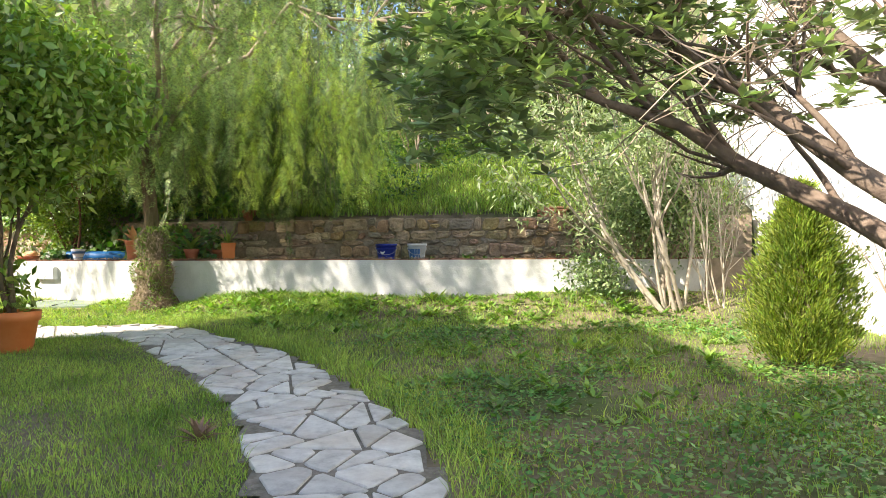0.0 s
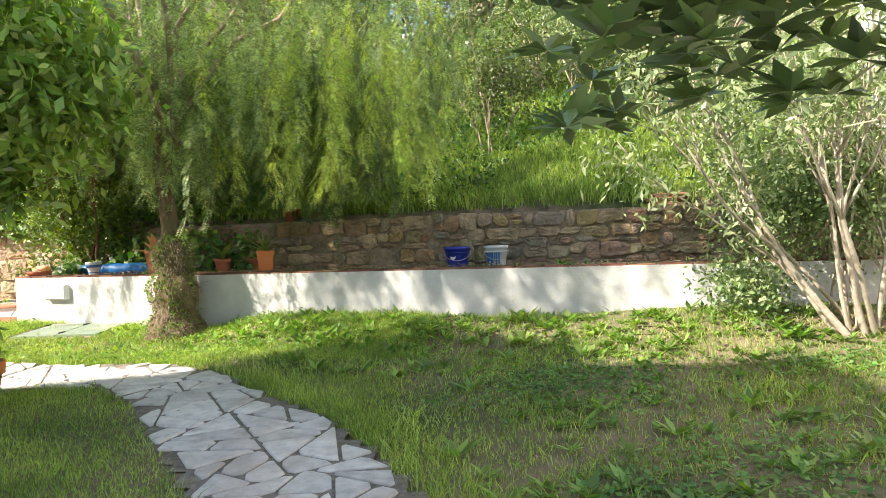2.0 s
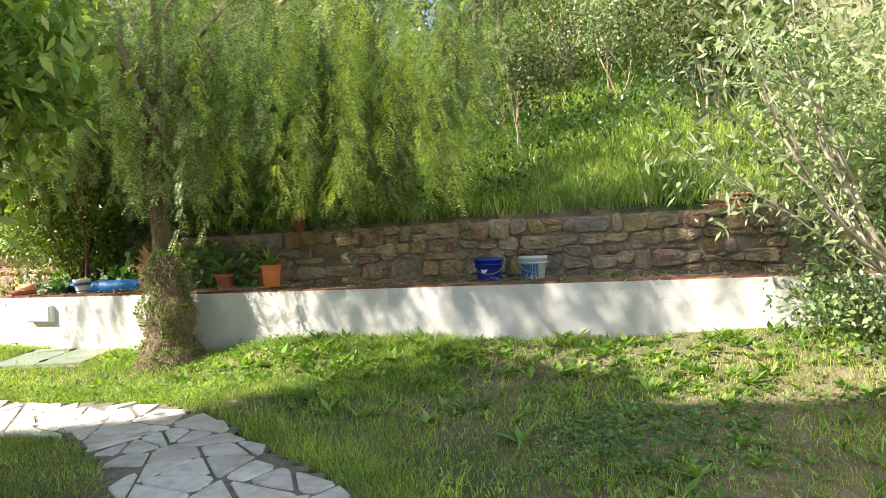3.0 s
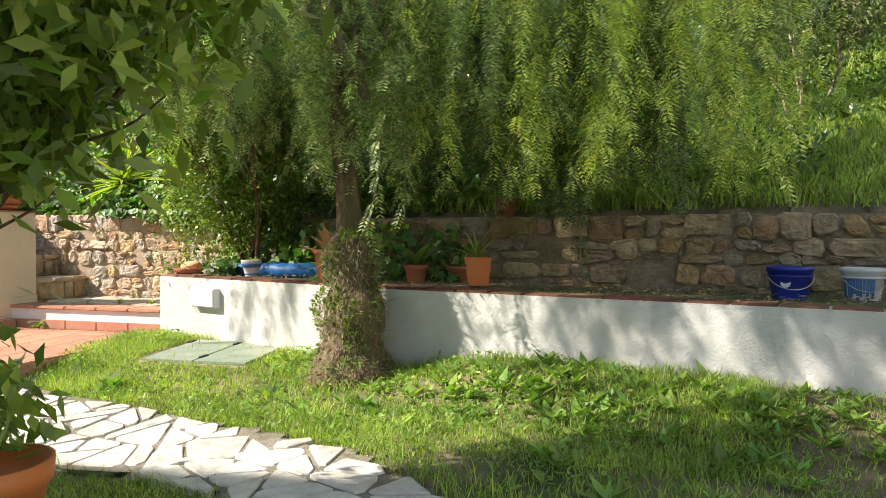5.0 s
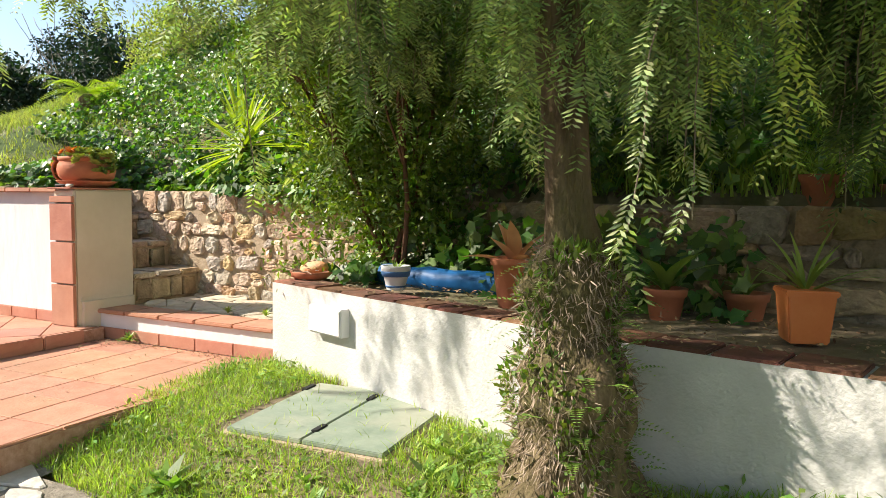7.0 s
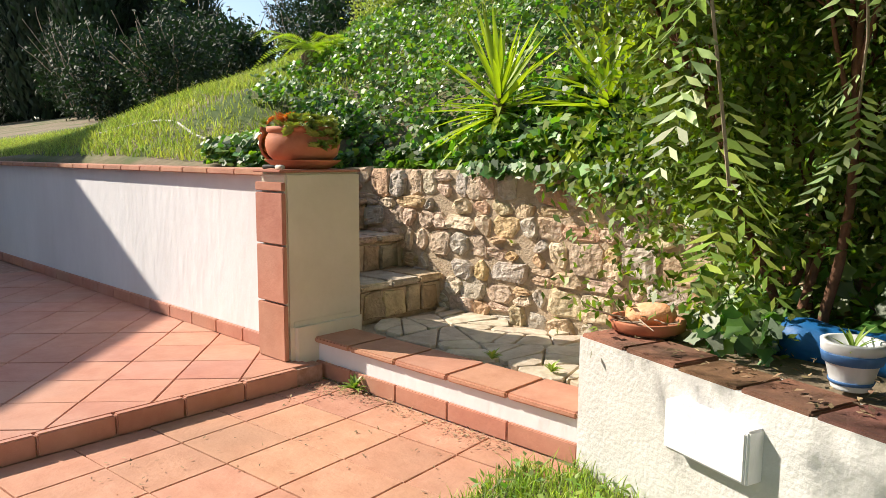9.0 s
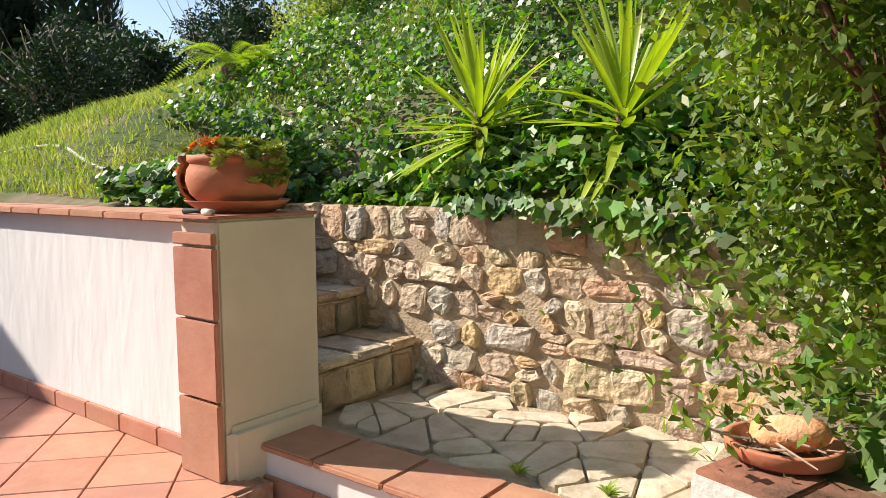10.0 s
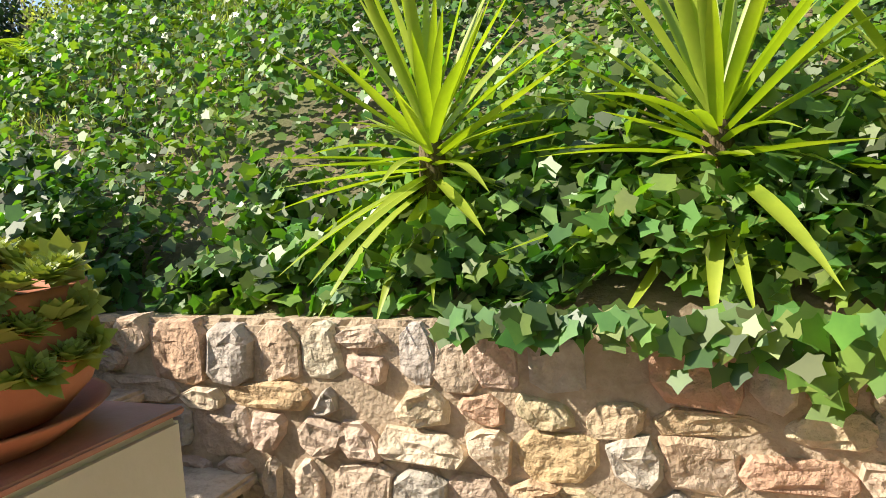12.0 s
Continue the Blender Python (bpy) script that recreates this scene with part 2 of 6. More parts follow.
def mesh_object(name, verts, faces, material, parent=None, smooth=False, label="", category="", group="", kind=""):
    me = bpy.data.meshes.new(name)
    me.from_pydata([tuple(v) for v in verts], [], [tuple(f) for f in faces])
    me.materials.append(material)
    if smooth:
        me.polygons.foreach_set("use_smooth", [True] * len(me.polygons))
    me.update()
    ob = new(name, me)
    if parent:
        ob.parent = parent
    return tagged(ob, label, category, group, kind)


def bulk(name, verts, size, material, parent=None, **tags):
    """Many separate polygons of `size` corners each, from an array of their corners in order."""
    verts = np.asarray(verts, dtype=np.float32).reshape(-1, 3)
    count = len(verts) // size
    me = bpy.data.meshes.new(name)
    me.vertices.add(len(verts))
    me.vertices.foreach_set("co", verts.ravel())
    me.loops.add(len(verts))
    me.loops.foreach_set("vertex_index", np.arange(len(verts), dtype=np.int32))
    me.polygons.add(count)
    me.polygons.foreach_set("loop_start", np.arange(0, len(verts), size, dtype=np.int32))
    me.polygons.foreach_set("loop_total", np.full(count, size, dtype=np.int32))
    me.update(calc_edges=True)
    me.materials.append(material)
    ob = new(name, me)
    if parent:
        ob.parent = parent
    return tagged(ob, **tags)


def part(name, bm, material, parent, label="", smooth=False):
    me = bpy.data.meshes.new(name)
    bm.to_mesh(me)
    bm.free()
    me.materials.append(material)
    if smooth:
        me.polygons.foreach_set("use_smooth", [True] * len(me.polygons))
    ob = new(name, me)
    ob.parent = parent
    return tagged(ob, label)


def box_bm(x0, y0, z0, x1, y1, z1, bevel=0.0, bm=None):
    bm = bm or bmesh.new()
    made = bmesh.ops.create_cube(bm, size=1.0)
    for v in made["verts"]:
        v.co = Vector((x0 + (v.co.x + 0.5) * (x1 - x0), y0 + (v.co.y + 0.5) * (y1 - y0), z0 + (v.co.z + 0.5) * (z1 - z0)))
    if bevel:
        bmesh.ops.bevel(bm, geom=list({e for v in made["verts"] for e in v.link_edges}), offset=bevel, segments=2, affect="EDGES")
    return bm


def lathe_bm(profile, segments=32, wobble=0.0):
    """A body turned round z from (radius, height) pairs."""
    bm = bmesh.new()
    rings = []
    for r, z in profile:
        ring = []
        for i in range(segments):
            a = 2 * math.pi * i / segments
            k = 1 + wobble * math.sin(3 * a + z * 9)
            ring.append(bm.verts.new((r * k * math.cos(a), r * k * math.sin(a), z)))
        rings.append(ring)
    for a, b in zip(rings, rings[1:]):
        for i in range(segments):
            bm.faces.new((a[i], a[(i + 1) % segments], b[(i + 1) % segments], b[i]))
    bm.faces.new(list(reversed(rings[0])))
    bm.faces.new(rings[-1])
    return bm


def tube_arrays(points, radii, sides=7):
    """Verts and faces of a tapered tube along points."""
    pts = [Vector(p) for p in points]
    verts, faces = [], []
    for i, p in enumerate(pts):
        d = (pts[min(i + 1, len(pts) - 1)] - pts[max(i - 1, 0)]).normalized()
        u = d.cross(Vector((0.3, 0.2, 1)) if abs(d.z) < 0.9 else Vector((1, 0, 0))).normalized()
        w = d.cross(u)
        for k in range(sides):
            a = 2 * math.pi * k / sides
            verts.append(p + radii[i] * (math.cos(a) * u + math.sin(a) * w))
    for i in range(len(pts) - 1):
        for k in range(sides):
            faces.append((i * sides + k, i * sides + (k + 1) % sides, (i + 1) * sides + (k + 1) % sides, (i + 1) * sides + k))
    faces.append(tuple(range(sides))[::-1])
    faces.append(tuple((len(pts) - 1) * sides + k for k in range(sides)))
    return verts, faces


def join(chunks):
    verts, faces = [], []
    for v, f in chunks:
        o = len(verts)
        verts += v
        faces += [tuple(i + o for i in q) for q in f]
    return verts, faces


def wander(rng, start, direction, length, steps, bend=0.25, lift=0.0):
    p, d = Vector(start), Vector(direction).normalized()
    out = [p.copy()]
    for _ in range(steps):
        d = (d + Vector((rng.uniform(-bend, bend), rng.uniform(-bend, bend), rng.uniform(-bend, bend) + lift))).normalized()
        p = p + d * (length / steps)
        out.append(p.copy())
    return out


def leaf_quads(centres, dirs, normals, lengths, widths):
    """Pointed four-cornered leaves, slightly folded: one array of corners."""
    c, d, n = (np.asarray(a, dtype=np.float32) for a in (centres, dirs, normals))
    d /= np.linalg.norm(d, axis=1, keepdims=True) + 1e-9
    s = np.cross(d, n)
    s /= np.linalg.norm(s, axis=1, keepdims=True) + 1e-9
    up = np.cross(s, d)
    L, W = np.asarray(lengths)[:, None], np.asarray(widths)[:, None]
    out = np.stack([c, c + d * L * 0.45 + s * W * 0.5 + up * W * 0.12, c + d * L, c + d * L * 0.45 - s * W * 0.5 + up * W * 0.12], axis=1)
    return out.reshape(-1, 3)


def leaf_cloud(rng, clumps, per_clump, spread, length, width, up=0.3, droop=0.0):
    """Leaves gathered round the given clump centres."""
    cl = np.asarray(clumps, dtype=np.float32)
    c = np.repeat(cl, per_clump, axis=0) + rng.normal(0, 1, (len(cl) * per_clump, 3)) * np.asarray(spread)
    d = rng.normal(0, 1, c.shape)
    d[:, 2] -= droop
    n = rng.normal(0, 1, c.shape) * 0.7
    n[:, 2] += up + 0.3
    k = rng.uniform(0.65, 1.25, len(c))
    return leaf_quads(c, d, n, length * k, width * k)


def smooth(a, b, v):
    k = np.clip((np.asarray(v, dtype=float) - a) / (b - a), 0, 1)
    return k * k * (3 - 2 * k)


# ---- plan ----
TERRACE, UPPER, LANDING, BED, CAP = 0.0, 0.10, 0.226, 0.545, 0.567
PLANTER = [(-5.60, 11.81), (-2.935, 10.885), (2.06, 9.70), (3.4, 9.42)]
BACKWALL = [(-5.3, 13.0), (-4.2, 12.55), (-3.0, 12.15), (0.0, 11.52), (2.6, 10.95), (4.5, 10.6)]


def along(line, x):
    return np.interp(x, [p[0] for p in line], [p[1] for p in line])


def lawn_z(x, y):
    z = np.where(np.asarray(y) < 11.4, 0.052 * (np.asarray(y, dtype=float) - 11.4), 0.0)
    z = z - 0.09 * smooth(-2.4, -4.0, x) * smooth(10.9, 10.0, y) * smooth(7.5, 9.0, y)
    front = along(PLANTER, x)
    z = z + smooth(front - 1.0, front - 0.12, y) * (0.17 * smooth(-3.0, -2.0, x) + 0.10 * smooth(0.6, 2.2, x))
    return np.maximum(z, -0.7)


def terrain(x, y):
    """Height of the ground: lawn, planting bed and the hillside behind the walls."""
    x, y = np.asarray(x, dtype=float), np.asarray(y, dtype=float)
    z = lawn_z(x, y)
    front = along(PLANTER, x)
    back = np.where(x < -5.3, 13.0, along(BACKWALL, x))
    bed = (x > -5.56) & (y > front + 0.12)
    z = np.where(bed, BED, z)
    behind = y - (back + 0.15)
    left = smooth(-10.4, -14.0, x)
    hill = 1.14 + (0.50 + 0.10 * np.sin(x * 0.7) + 0.22 * smooth(-7.2, -9.8, x)) * np.clip(behind, 0, 60) * (1 - 0.45 * left) * (1 - 0.55 * smooth(10, 40, behind))
    z = np.where((behind > 0) & (x > -8.9), hill, z)
    upper = (x <= -8.75) & (y > 11.95)
    rise = 1.2 + (0.19 + 0.34 * smooth(-15.5, -11.5, x) * smooth(-8.8, -10.8, x)) * np.clip(y - 12.0, 0, 60) * (1 - 0.5 * smooth(8, 30, y - 12.0))
    mixed = rise + (hill - rise) * smooth(-14.0, -10.0, x) * smooth(0.0, 2.0, behind)
    z = np.where(upper, mixed, z)
    z = np.where((x < -5.75) & (y < 13.1) & ((x > -8.75) | (y < 11.9)) & (y > 8.9), -0.12, z)
    z = np.where((x < -5.75) & (y <= 8.9), np.minimum(z, -0.12), z)
    return z


def build_ground():
    def axis(lo, hi, step, far):
        core = list(np.arange(lo, hi + 1e-6, step))
        out = [lo - d for d in (400, 180, 90, 45, 24, 12, 6, 3, 1.5, 0.7)]
        return np.array(out + core + [hi + d for d in (0.7, 1.5, 3, 6, 12, 24, 45, 90, 180, 400)])
    xs, ys = axis(-16, 8, 0.1, 0), axis(-4, 22, 0.1, 0)
    gx, gy = np.meshgrid(xs, ys)
    gz = terrain(gx, gy)
    near = (np.abs(gx) < 60) & (np.abs(gy) < 60)
    bumps = np.sin(gx * 2.3 + np.sin(gy * 1.7)) * 0.012 + np.sin(gy * 3.1 + gx * 1.3) * 0.010
    gz = gz + np.where(near, bumps, 0)
    nx, ny = len(xs), len(ys)
    verts = np.stack([gx, gy, gz], axis=-1).reshape(-1, 3)
    i = np.arange(nx * ny).reshape(ny, nx)
    q = np.stack([i[:-1, :-1], i[:-1, 1:], i[1:, 1:], i[1:, :-1]], axis=-1).reshape(-1, 4)
    me = bpy.data.meshes.new("ground")
    me.vertices.add(len(verts))
    me.vertices.foreach_set("co", verts.astype(np.float32).ravel())
    me.loops.add(q.size)
    me.loops.foreach_set("vertex_index", q.astype(np.int32).ravel())
    me.polygons.add(len(q))
    me.polygons.foreach_set("loop_start", np.arange(0, q.size, 4, dtype=np.int32))
    me.polygons.foreach_set("loop_total", np.full(len(q), 4, dtype=np.int32))
    me.polygons.foreach_set("use_smooth", np.ones(len(q), dtype=bool))
    me.update(calc_edges=True)
    me.materials.append(M_GROUND)
    tagged(new("ground", me), "sloping garden soil with thin grass and bare patches", "ground", kind="structure")


build_ground()


# ---- cell patterns for stonework ----
def clip_poly(poly, px, py, nx, ny):
    """The part of a polygon on the side of a line where (p - point) . n <= 0."""
    out = []
    for i, a in enumerate(poly):
        b = poly[(i + 1) % len(poly)]
        da = (a[0] - px) * nx + (a[1] - py) * ny
        db = (b[0] - px) * nx + (b[1] - py) * ny
        if da <= 0:
            out.append(a)
        if (da < 0 < db) or (db < 0 < da):
            k = da / (da - db)
            out.append((a[0] + k * (b[0] - a[0]), a[1] + k * (b[1] - a[1])))
    return out


def stone_mesh(rng, poly, depth, rounded, name, material):
    """A slab or rubble stone: outline at z=0, worn edges, uneven face at z=depth."""
    poly2 = []
    for i, a in enumerate(poly):
        b = poly[(i + 1) % len(poly)]
        poly2.append(a)
        if math.hypot(b[0] - a[0], b[1] - a[1]) > 0.07:
            poly2.append(((a[0] + b[0]) / 2 + rng.uniform(-0.013, 0.013) * rounded, (a[1] + b[1]) / 2 + rng.uniform(-0.013, 0.013) * rounded))
    n = len(poly2)
    cx, cy = sum(p[0] for p in poly2) / n, sum(p[1] for p in poly2) / n
    tx, ty = rng.uniform(-0.25, 0.25) * rounded, rng.uniform(-0.25, 0.25) * rounded
    verts, faces = [], []
    for scale, z in ((1.0, -0.02), (1.0 - 0.02 * rounded, depth * (0.6 if rounded else 0.75)), (0.955 - 0.07 * rounded, depth * 0.95), (0.55, depth * (1 + 0.10 * rounded))):
        for p in poly2:
            dx, dy = (p[0] - cx) * scale, (p[1] - cy) * scale
            verts.append((cx + dx, cy + dy, z + (dx * tx + dy * ty + rng.uniform(-0.1, 0.1) * depth * (0.15 + rounded) if z > 0 else 0)))
    for r in range(3):
        for i in range(n):
            faces.append((r * n + i, r * n + (i + 1) % n, (r + 1) * n + (i + 1) % n, (r + 1) * n + i))
    faces.append(tuple(3 * n + i for i in range(n)))
    me = bpy.data.meshes.new(name)
    me.from_pydata(verts, [], faces)
    me.materials.append(material)
    me.update()
    return me


def wall_run(name, line, z0, z1, thick, material, label, category="wall"):
    """A wall of some thickness along a plan line, its face on the line."""
    verts, faces = [], []
    n = len(line)
    for i, (x, y) in enumerate(line):
        a, b = line[max(i - 1, 0)], line[min(i + 1, n - 1)]
        d = Vector((b[0] - a[0], b[1] - a[1])).normalized()
        off = Vector((-d.y, d.x)) * thick
        verts += [(x, y, z0), (x, y, z1), (x + off.x, y + off.y, z1), (x + off.x, y + off.y, z0)]
    for i in range(n - 1):
        for k in range(4):
            faces.append((i * 4 + k, (i + 1) * 4 + k, (i + 1) * 4 + (k + 1) % 4, i * 4 + (k + 1) % 4))
    faces += [(3, 2, 1, 0), tuple((n - 1) * 4 + k for k in range(4))]
    return mesh_object(name, verts, faces, material, None, False, label, category, kind="structure")


# ---- walls ----
wall_planter = wall_run("wall_planter", PLANTER, -0.3, CAP - 0.014, 0.24, M_PLASTER, "low white roughcast planter wall streaked with stains")
end_face = bmesh.new()
box_bm(-5.60, 11.86, -0.1, -5.40, 13.0, BED - 0.02, 0.0, end_face)
part("return_wall", end_face, M_GROUT, wall_planter)
wall_back = wall_run("wall_back", BACKWALL, 0.4, 1.10, 0.30, M_MORTAR_DARK, "rubble stone retaining wall behind the planting bed")
wall_stair = wall_run("wall_stair", [(-9.3, 13.004), (-5.25, 13.004)], 0.0, 1.16, 0.30, M_GROUT, "sunlit rubble stone retaining wall beside the steps")
wall_left = wall_run("wall_left", [(-19.0, 11.76), (-7.66, 11.76)], -0.1, 1.15, 0.28, M_SMOOTH, "whitewashed terrace wall with flaking paint")

# white neighbouring house beyond the shrubs
house = thing("white_house", "white rendered house wall beyond the shrubs", "house", (4.6, 7.0, -0.4))
part("wall", box_bm(0, -6.5, 0, 5.0, 5.2, 6.0), M_SMOOTH, house)
part("roof", box_bm(-0.35, -6.9, 6.0, 5.4, 5.6, 6.25, 0.03), M_TILE_OLD, house)

# unseen house behind the walker, added and sized so that it throws the long shadows
home = thing("unseen_house", "unseen house block behind the walker, added to cast the lawn shadow", "house", (-16.0, 0.0, -0.6))
part("wall", box_bm(-8, -6, 0, 8.45, 4.25, 8.2), M_SMOOTH, home)
part("roof", box_bm(-8.2, -6.2, 8.2, 8.55, 4.35, 8.4, 0.02), M_TILE_OLD, home)
# unseen wing, its roof edge set to give the terrace wall's slanting shadow
wing_bm = bmesh.new()
ring = [(-16.0, 11.71), (-21.5, 6.2), (-18.0, 2.6), (-12.54, 8.07)]
lowv = [wing_bm.verts.new((x, y, 0)) for x, y in ring]
topv = [wing_bm.verts.new((x, y, 4.0)) for x, y in ring]
for i in range(4):
    wing_bm.faces.new((lowv[i], lowv[(i + 1) % 4], topv[(i + 1) % 4], topv[i]))
wing_bm.faces.new(topv)
wing_bm.faces.new(list(reversed(lowv)))
bmesh.ops.recalc_face_normals(wing_bm, faces=wing_bm.faces)
wing = thing("unseen_wing", "unseen diagonal wing, added to cast the shadow on the terrace wall", "house", (0, 0, 0))
part("wall", wing_bm, M_SMOOTH, wing)

# ---- terrace, steps and pillar ----
terrace_low = tagged(part("terrace_low", box_bm(-7.32, 6.5, -0.2, -5.55, 11.84, -0.012), M_GROUT_DARK, None), "lower terracotta tiled terrace", "terrace", kind="structure")
terrace_up = tagged(part("terrace_up", box_bm(-19.0, 6.5, -0.2, -7.30, 11.80, UPPER - 0.012), M_GROUT_DARK, None), "upper terracotta tiled terrace laid diagonally", "terrace", kind="structure")
landing = tagged(part("landing", box_bm(-7.60, 11.90, -0.1, -5.58, 13.05, LANDING - 0.03), M_GROUT, None), "paved landing with white riser and terracotta nosing", "landing", kind="structure")
stairs = thing("stone_stairs", "rough stone steps climbing between the pillar and the rubble wall", "stairs", (-7.5, 12.6, LANDING))
TREADS = [(-7.49, 0.462), (-7.89, 0.706), (-8.29, 0.95), (-8.69, 1.17)]
for i, (sx, sz) in enumerate(TREADS):
    part("step", box_bm(-9.1, 12.25, 0.1, sx - 0.02, 13.04, sz - 0.045, 0.015), M_GROUT, stairs).location = (7.5, -12.6, -LANDING)

pillar = thing("pillar", "plastered gate pillar faced with terracotta tiles", "pillar", (-7.56, 11.96, 0))
part("body", box_bm(-0.125, -0.29, -0.05, 0.125, 0.245, 1.174, 0.012), M_CREAM, pillar)
part("cap", box_bm(-0.15, -0.33, 1.176, 0.129, 0.249, 1.19, 0.004), M_TILE, pillar, "terracotta cap tile")
part("foot", box_bm(0.10, -0.285, -0.02, 0.165, 0.24, LANDING + 0.10, 0.03), M_CREAM, pillar, "flared plaster foot")
zz = UPPER + 0.003
for h in (0.335, 0.335, 0.30, 0.06):
    part("face_tile", box_bm(-0.14, -0.32, zz, 0.128, -0.292, zz + h - 0.012, 0.004), M_TILE, pillar)
    zz += h

cap_left = thing("wall_coping", "terracotta tile coping on the terrace wall", "coping", (-7.7, 11.75, 1.15), kind="structure")
for i in range(34):
    part("coping_tile", box_bm(-0.33 * (i + 1) + 0.004, -0.05, 0.002, -0.33 * i - 0.004, 0.33, 0.038, 0.006), M_TILE_OLD, cap_left).rotation_euler = (radians(random.uniform(-0.6, 0.6)), 0, 0)
skirt = thing("skirting", "terracotta tile skirting along the terrace wall", "skirting", (-7.7, 11.745, UPPER), kind="structure")
for i in range(34):
    part("skirting_tile", box_bm(-0.33 * (i + 1) + 0.004, -0.018, 0.0, -0.33 * i - 0.004, 0.012, 0.085, 0.004), M_TILE, skirt)
nosing = thing("terrace_nosing", "terracotta tile edge of the upper terrace", "nosing", (-7.30, 11.62, UPPER), kind="structure")
for i in range(16):
    part("edge_tile", box_bm(-0.02, -0.33 * (i + 1) + 0.004, -0.10, 0.02, -0.33 * i - 0.004, 0.0, 0.006), M_TILE, nosing)

riser = thing("landing_nosing", "terracotta nosing and skirting tiles of the landing step", "nosing", (-7.46, 11.82, 0), kind="structure")
part("riser", box_bm(0.0, 0.03, -0.02, 1.86, 0.10, LANDING - 0.034), M_SMOOTH, riser, "white painted riser")
for i in range(5):
    part("nosing_tile", box_bm(0.37 * i + 0.004, 0.0, LANDING - 0.032, 0.37 * (i + 1) - 0.004, 0.30, LANDING, 0.008), M_TILE_OLD, riser)
    part("skirting_tile", box_bm(0.37 * i + 0.003, 0.008, -0.005, 0.37 * (i + 1) - 0.003, 0.03, 0.085, 0.004), M_TILE, riser)

# planter coping of flat bricks
coping = thing("planter_coping", "row of weathered terracotta bricks on the planter wall", "coping", (0, 0, CAP), kind="structure")
brick = None
rng_c = random.Random(5)
pos, seg = 0.0, 0
for (ax, ay), (bx, by) in zip(PLANTER, PLANTER[1:]):
    length = math.hypot(bx - ax, by - ay)
    count = int(length / 0.245)
    for i in range(count):
        k = (i + 0.5) / count
        if brick is None:
            brick = part("brick", box_bm(-0.121, 0.004, -0.026, 0.121, 0.225, -0.001, 0.006), M_COPING, coping)
            b = brick
        else:
            b = new("brick", brick.data)
            b.parent = coping
        b.location = (ax + (bx - ax) * k, ay + (by - ay) * k, rng_c.uniform(-0.003, 0.004))
        b.rotation_euler = (rng_c.uniform(-0.01, 0.01), 0, math.atan2(by - ay, bx - ax) + rng_c.uniform(-0.015, 0.015))

# meter box on the planter wall
ang = math.atan2(10.885 - 11.81, -2.935 + 5.6)
meter = thing("wall_box", "cream metal meter box on the white planter wall", "box", (-4.935, 11.575, 0.385))
meter.rotation_euler = (0, 0, ang)
meter_body = part("body", box_bm(-0.17, -0.06, -0.085, 0.17, 0.03, 0.085, 0.006), M_SMOOTH, meter)
part("door", box_bm(-0.16, -0.066, -0.076, 0.16, -0.058, 0.076, 0.003), M_SMOOTH, meter_body)


# ---- rubble walls and paving, stone by stone ----
def block_mesh(rng, poly, depth, name, material):
    """A roughly squared rubble stone with broken edges and an uneven, nearly flat face."""
    n = len(poly)
    verts, faces = [], []
    tx, ty = rng.uniform(-0.10, 0.10), rng.uniform(-0.10, 0.10)
    for scale, z in ((1.0, -0.03), (1.0, depth * 0.45), (0.94, depth * 0.85), (0.78, depth), (0.40, depth)):
        for x, y in poly:
            k = scale + (rng.uniform(-0.035, 0.035) if scale < 1 else 0)
            up = z + (x * tx + y * ty + rng.uniform(-0.16, 0.16) * depth if z > 0 else 0)
            verts.append((x * k, y * k, up))
    for r in range(4):
        for i in range(n):
            faces.append((r * n + i, r * n + (i + 1) % n, (r + 1) * n + (i + 1) % n, (r + 1) * n + i))
    faces.append(tuple(4 * n + i for i in range(n)))
    me = bpy.data.meshes.new(name)
    me.from_pydata(verts, [], faces)
    me.materials.append(material)
    me.update()
    return me


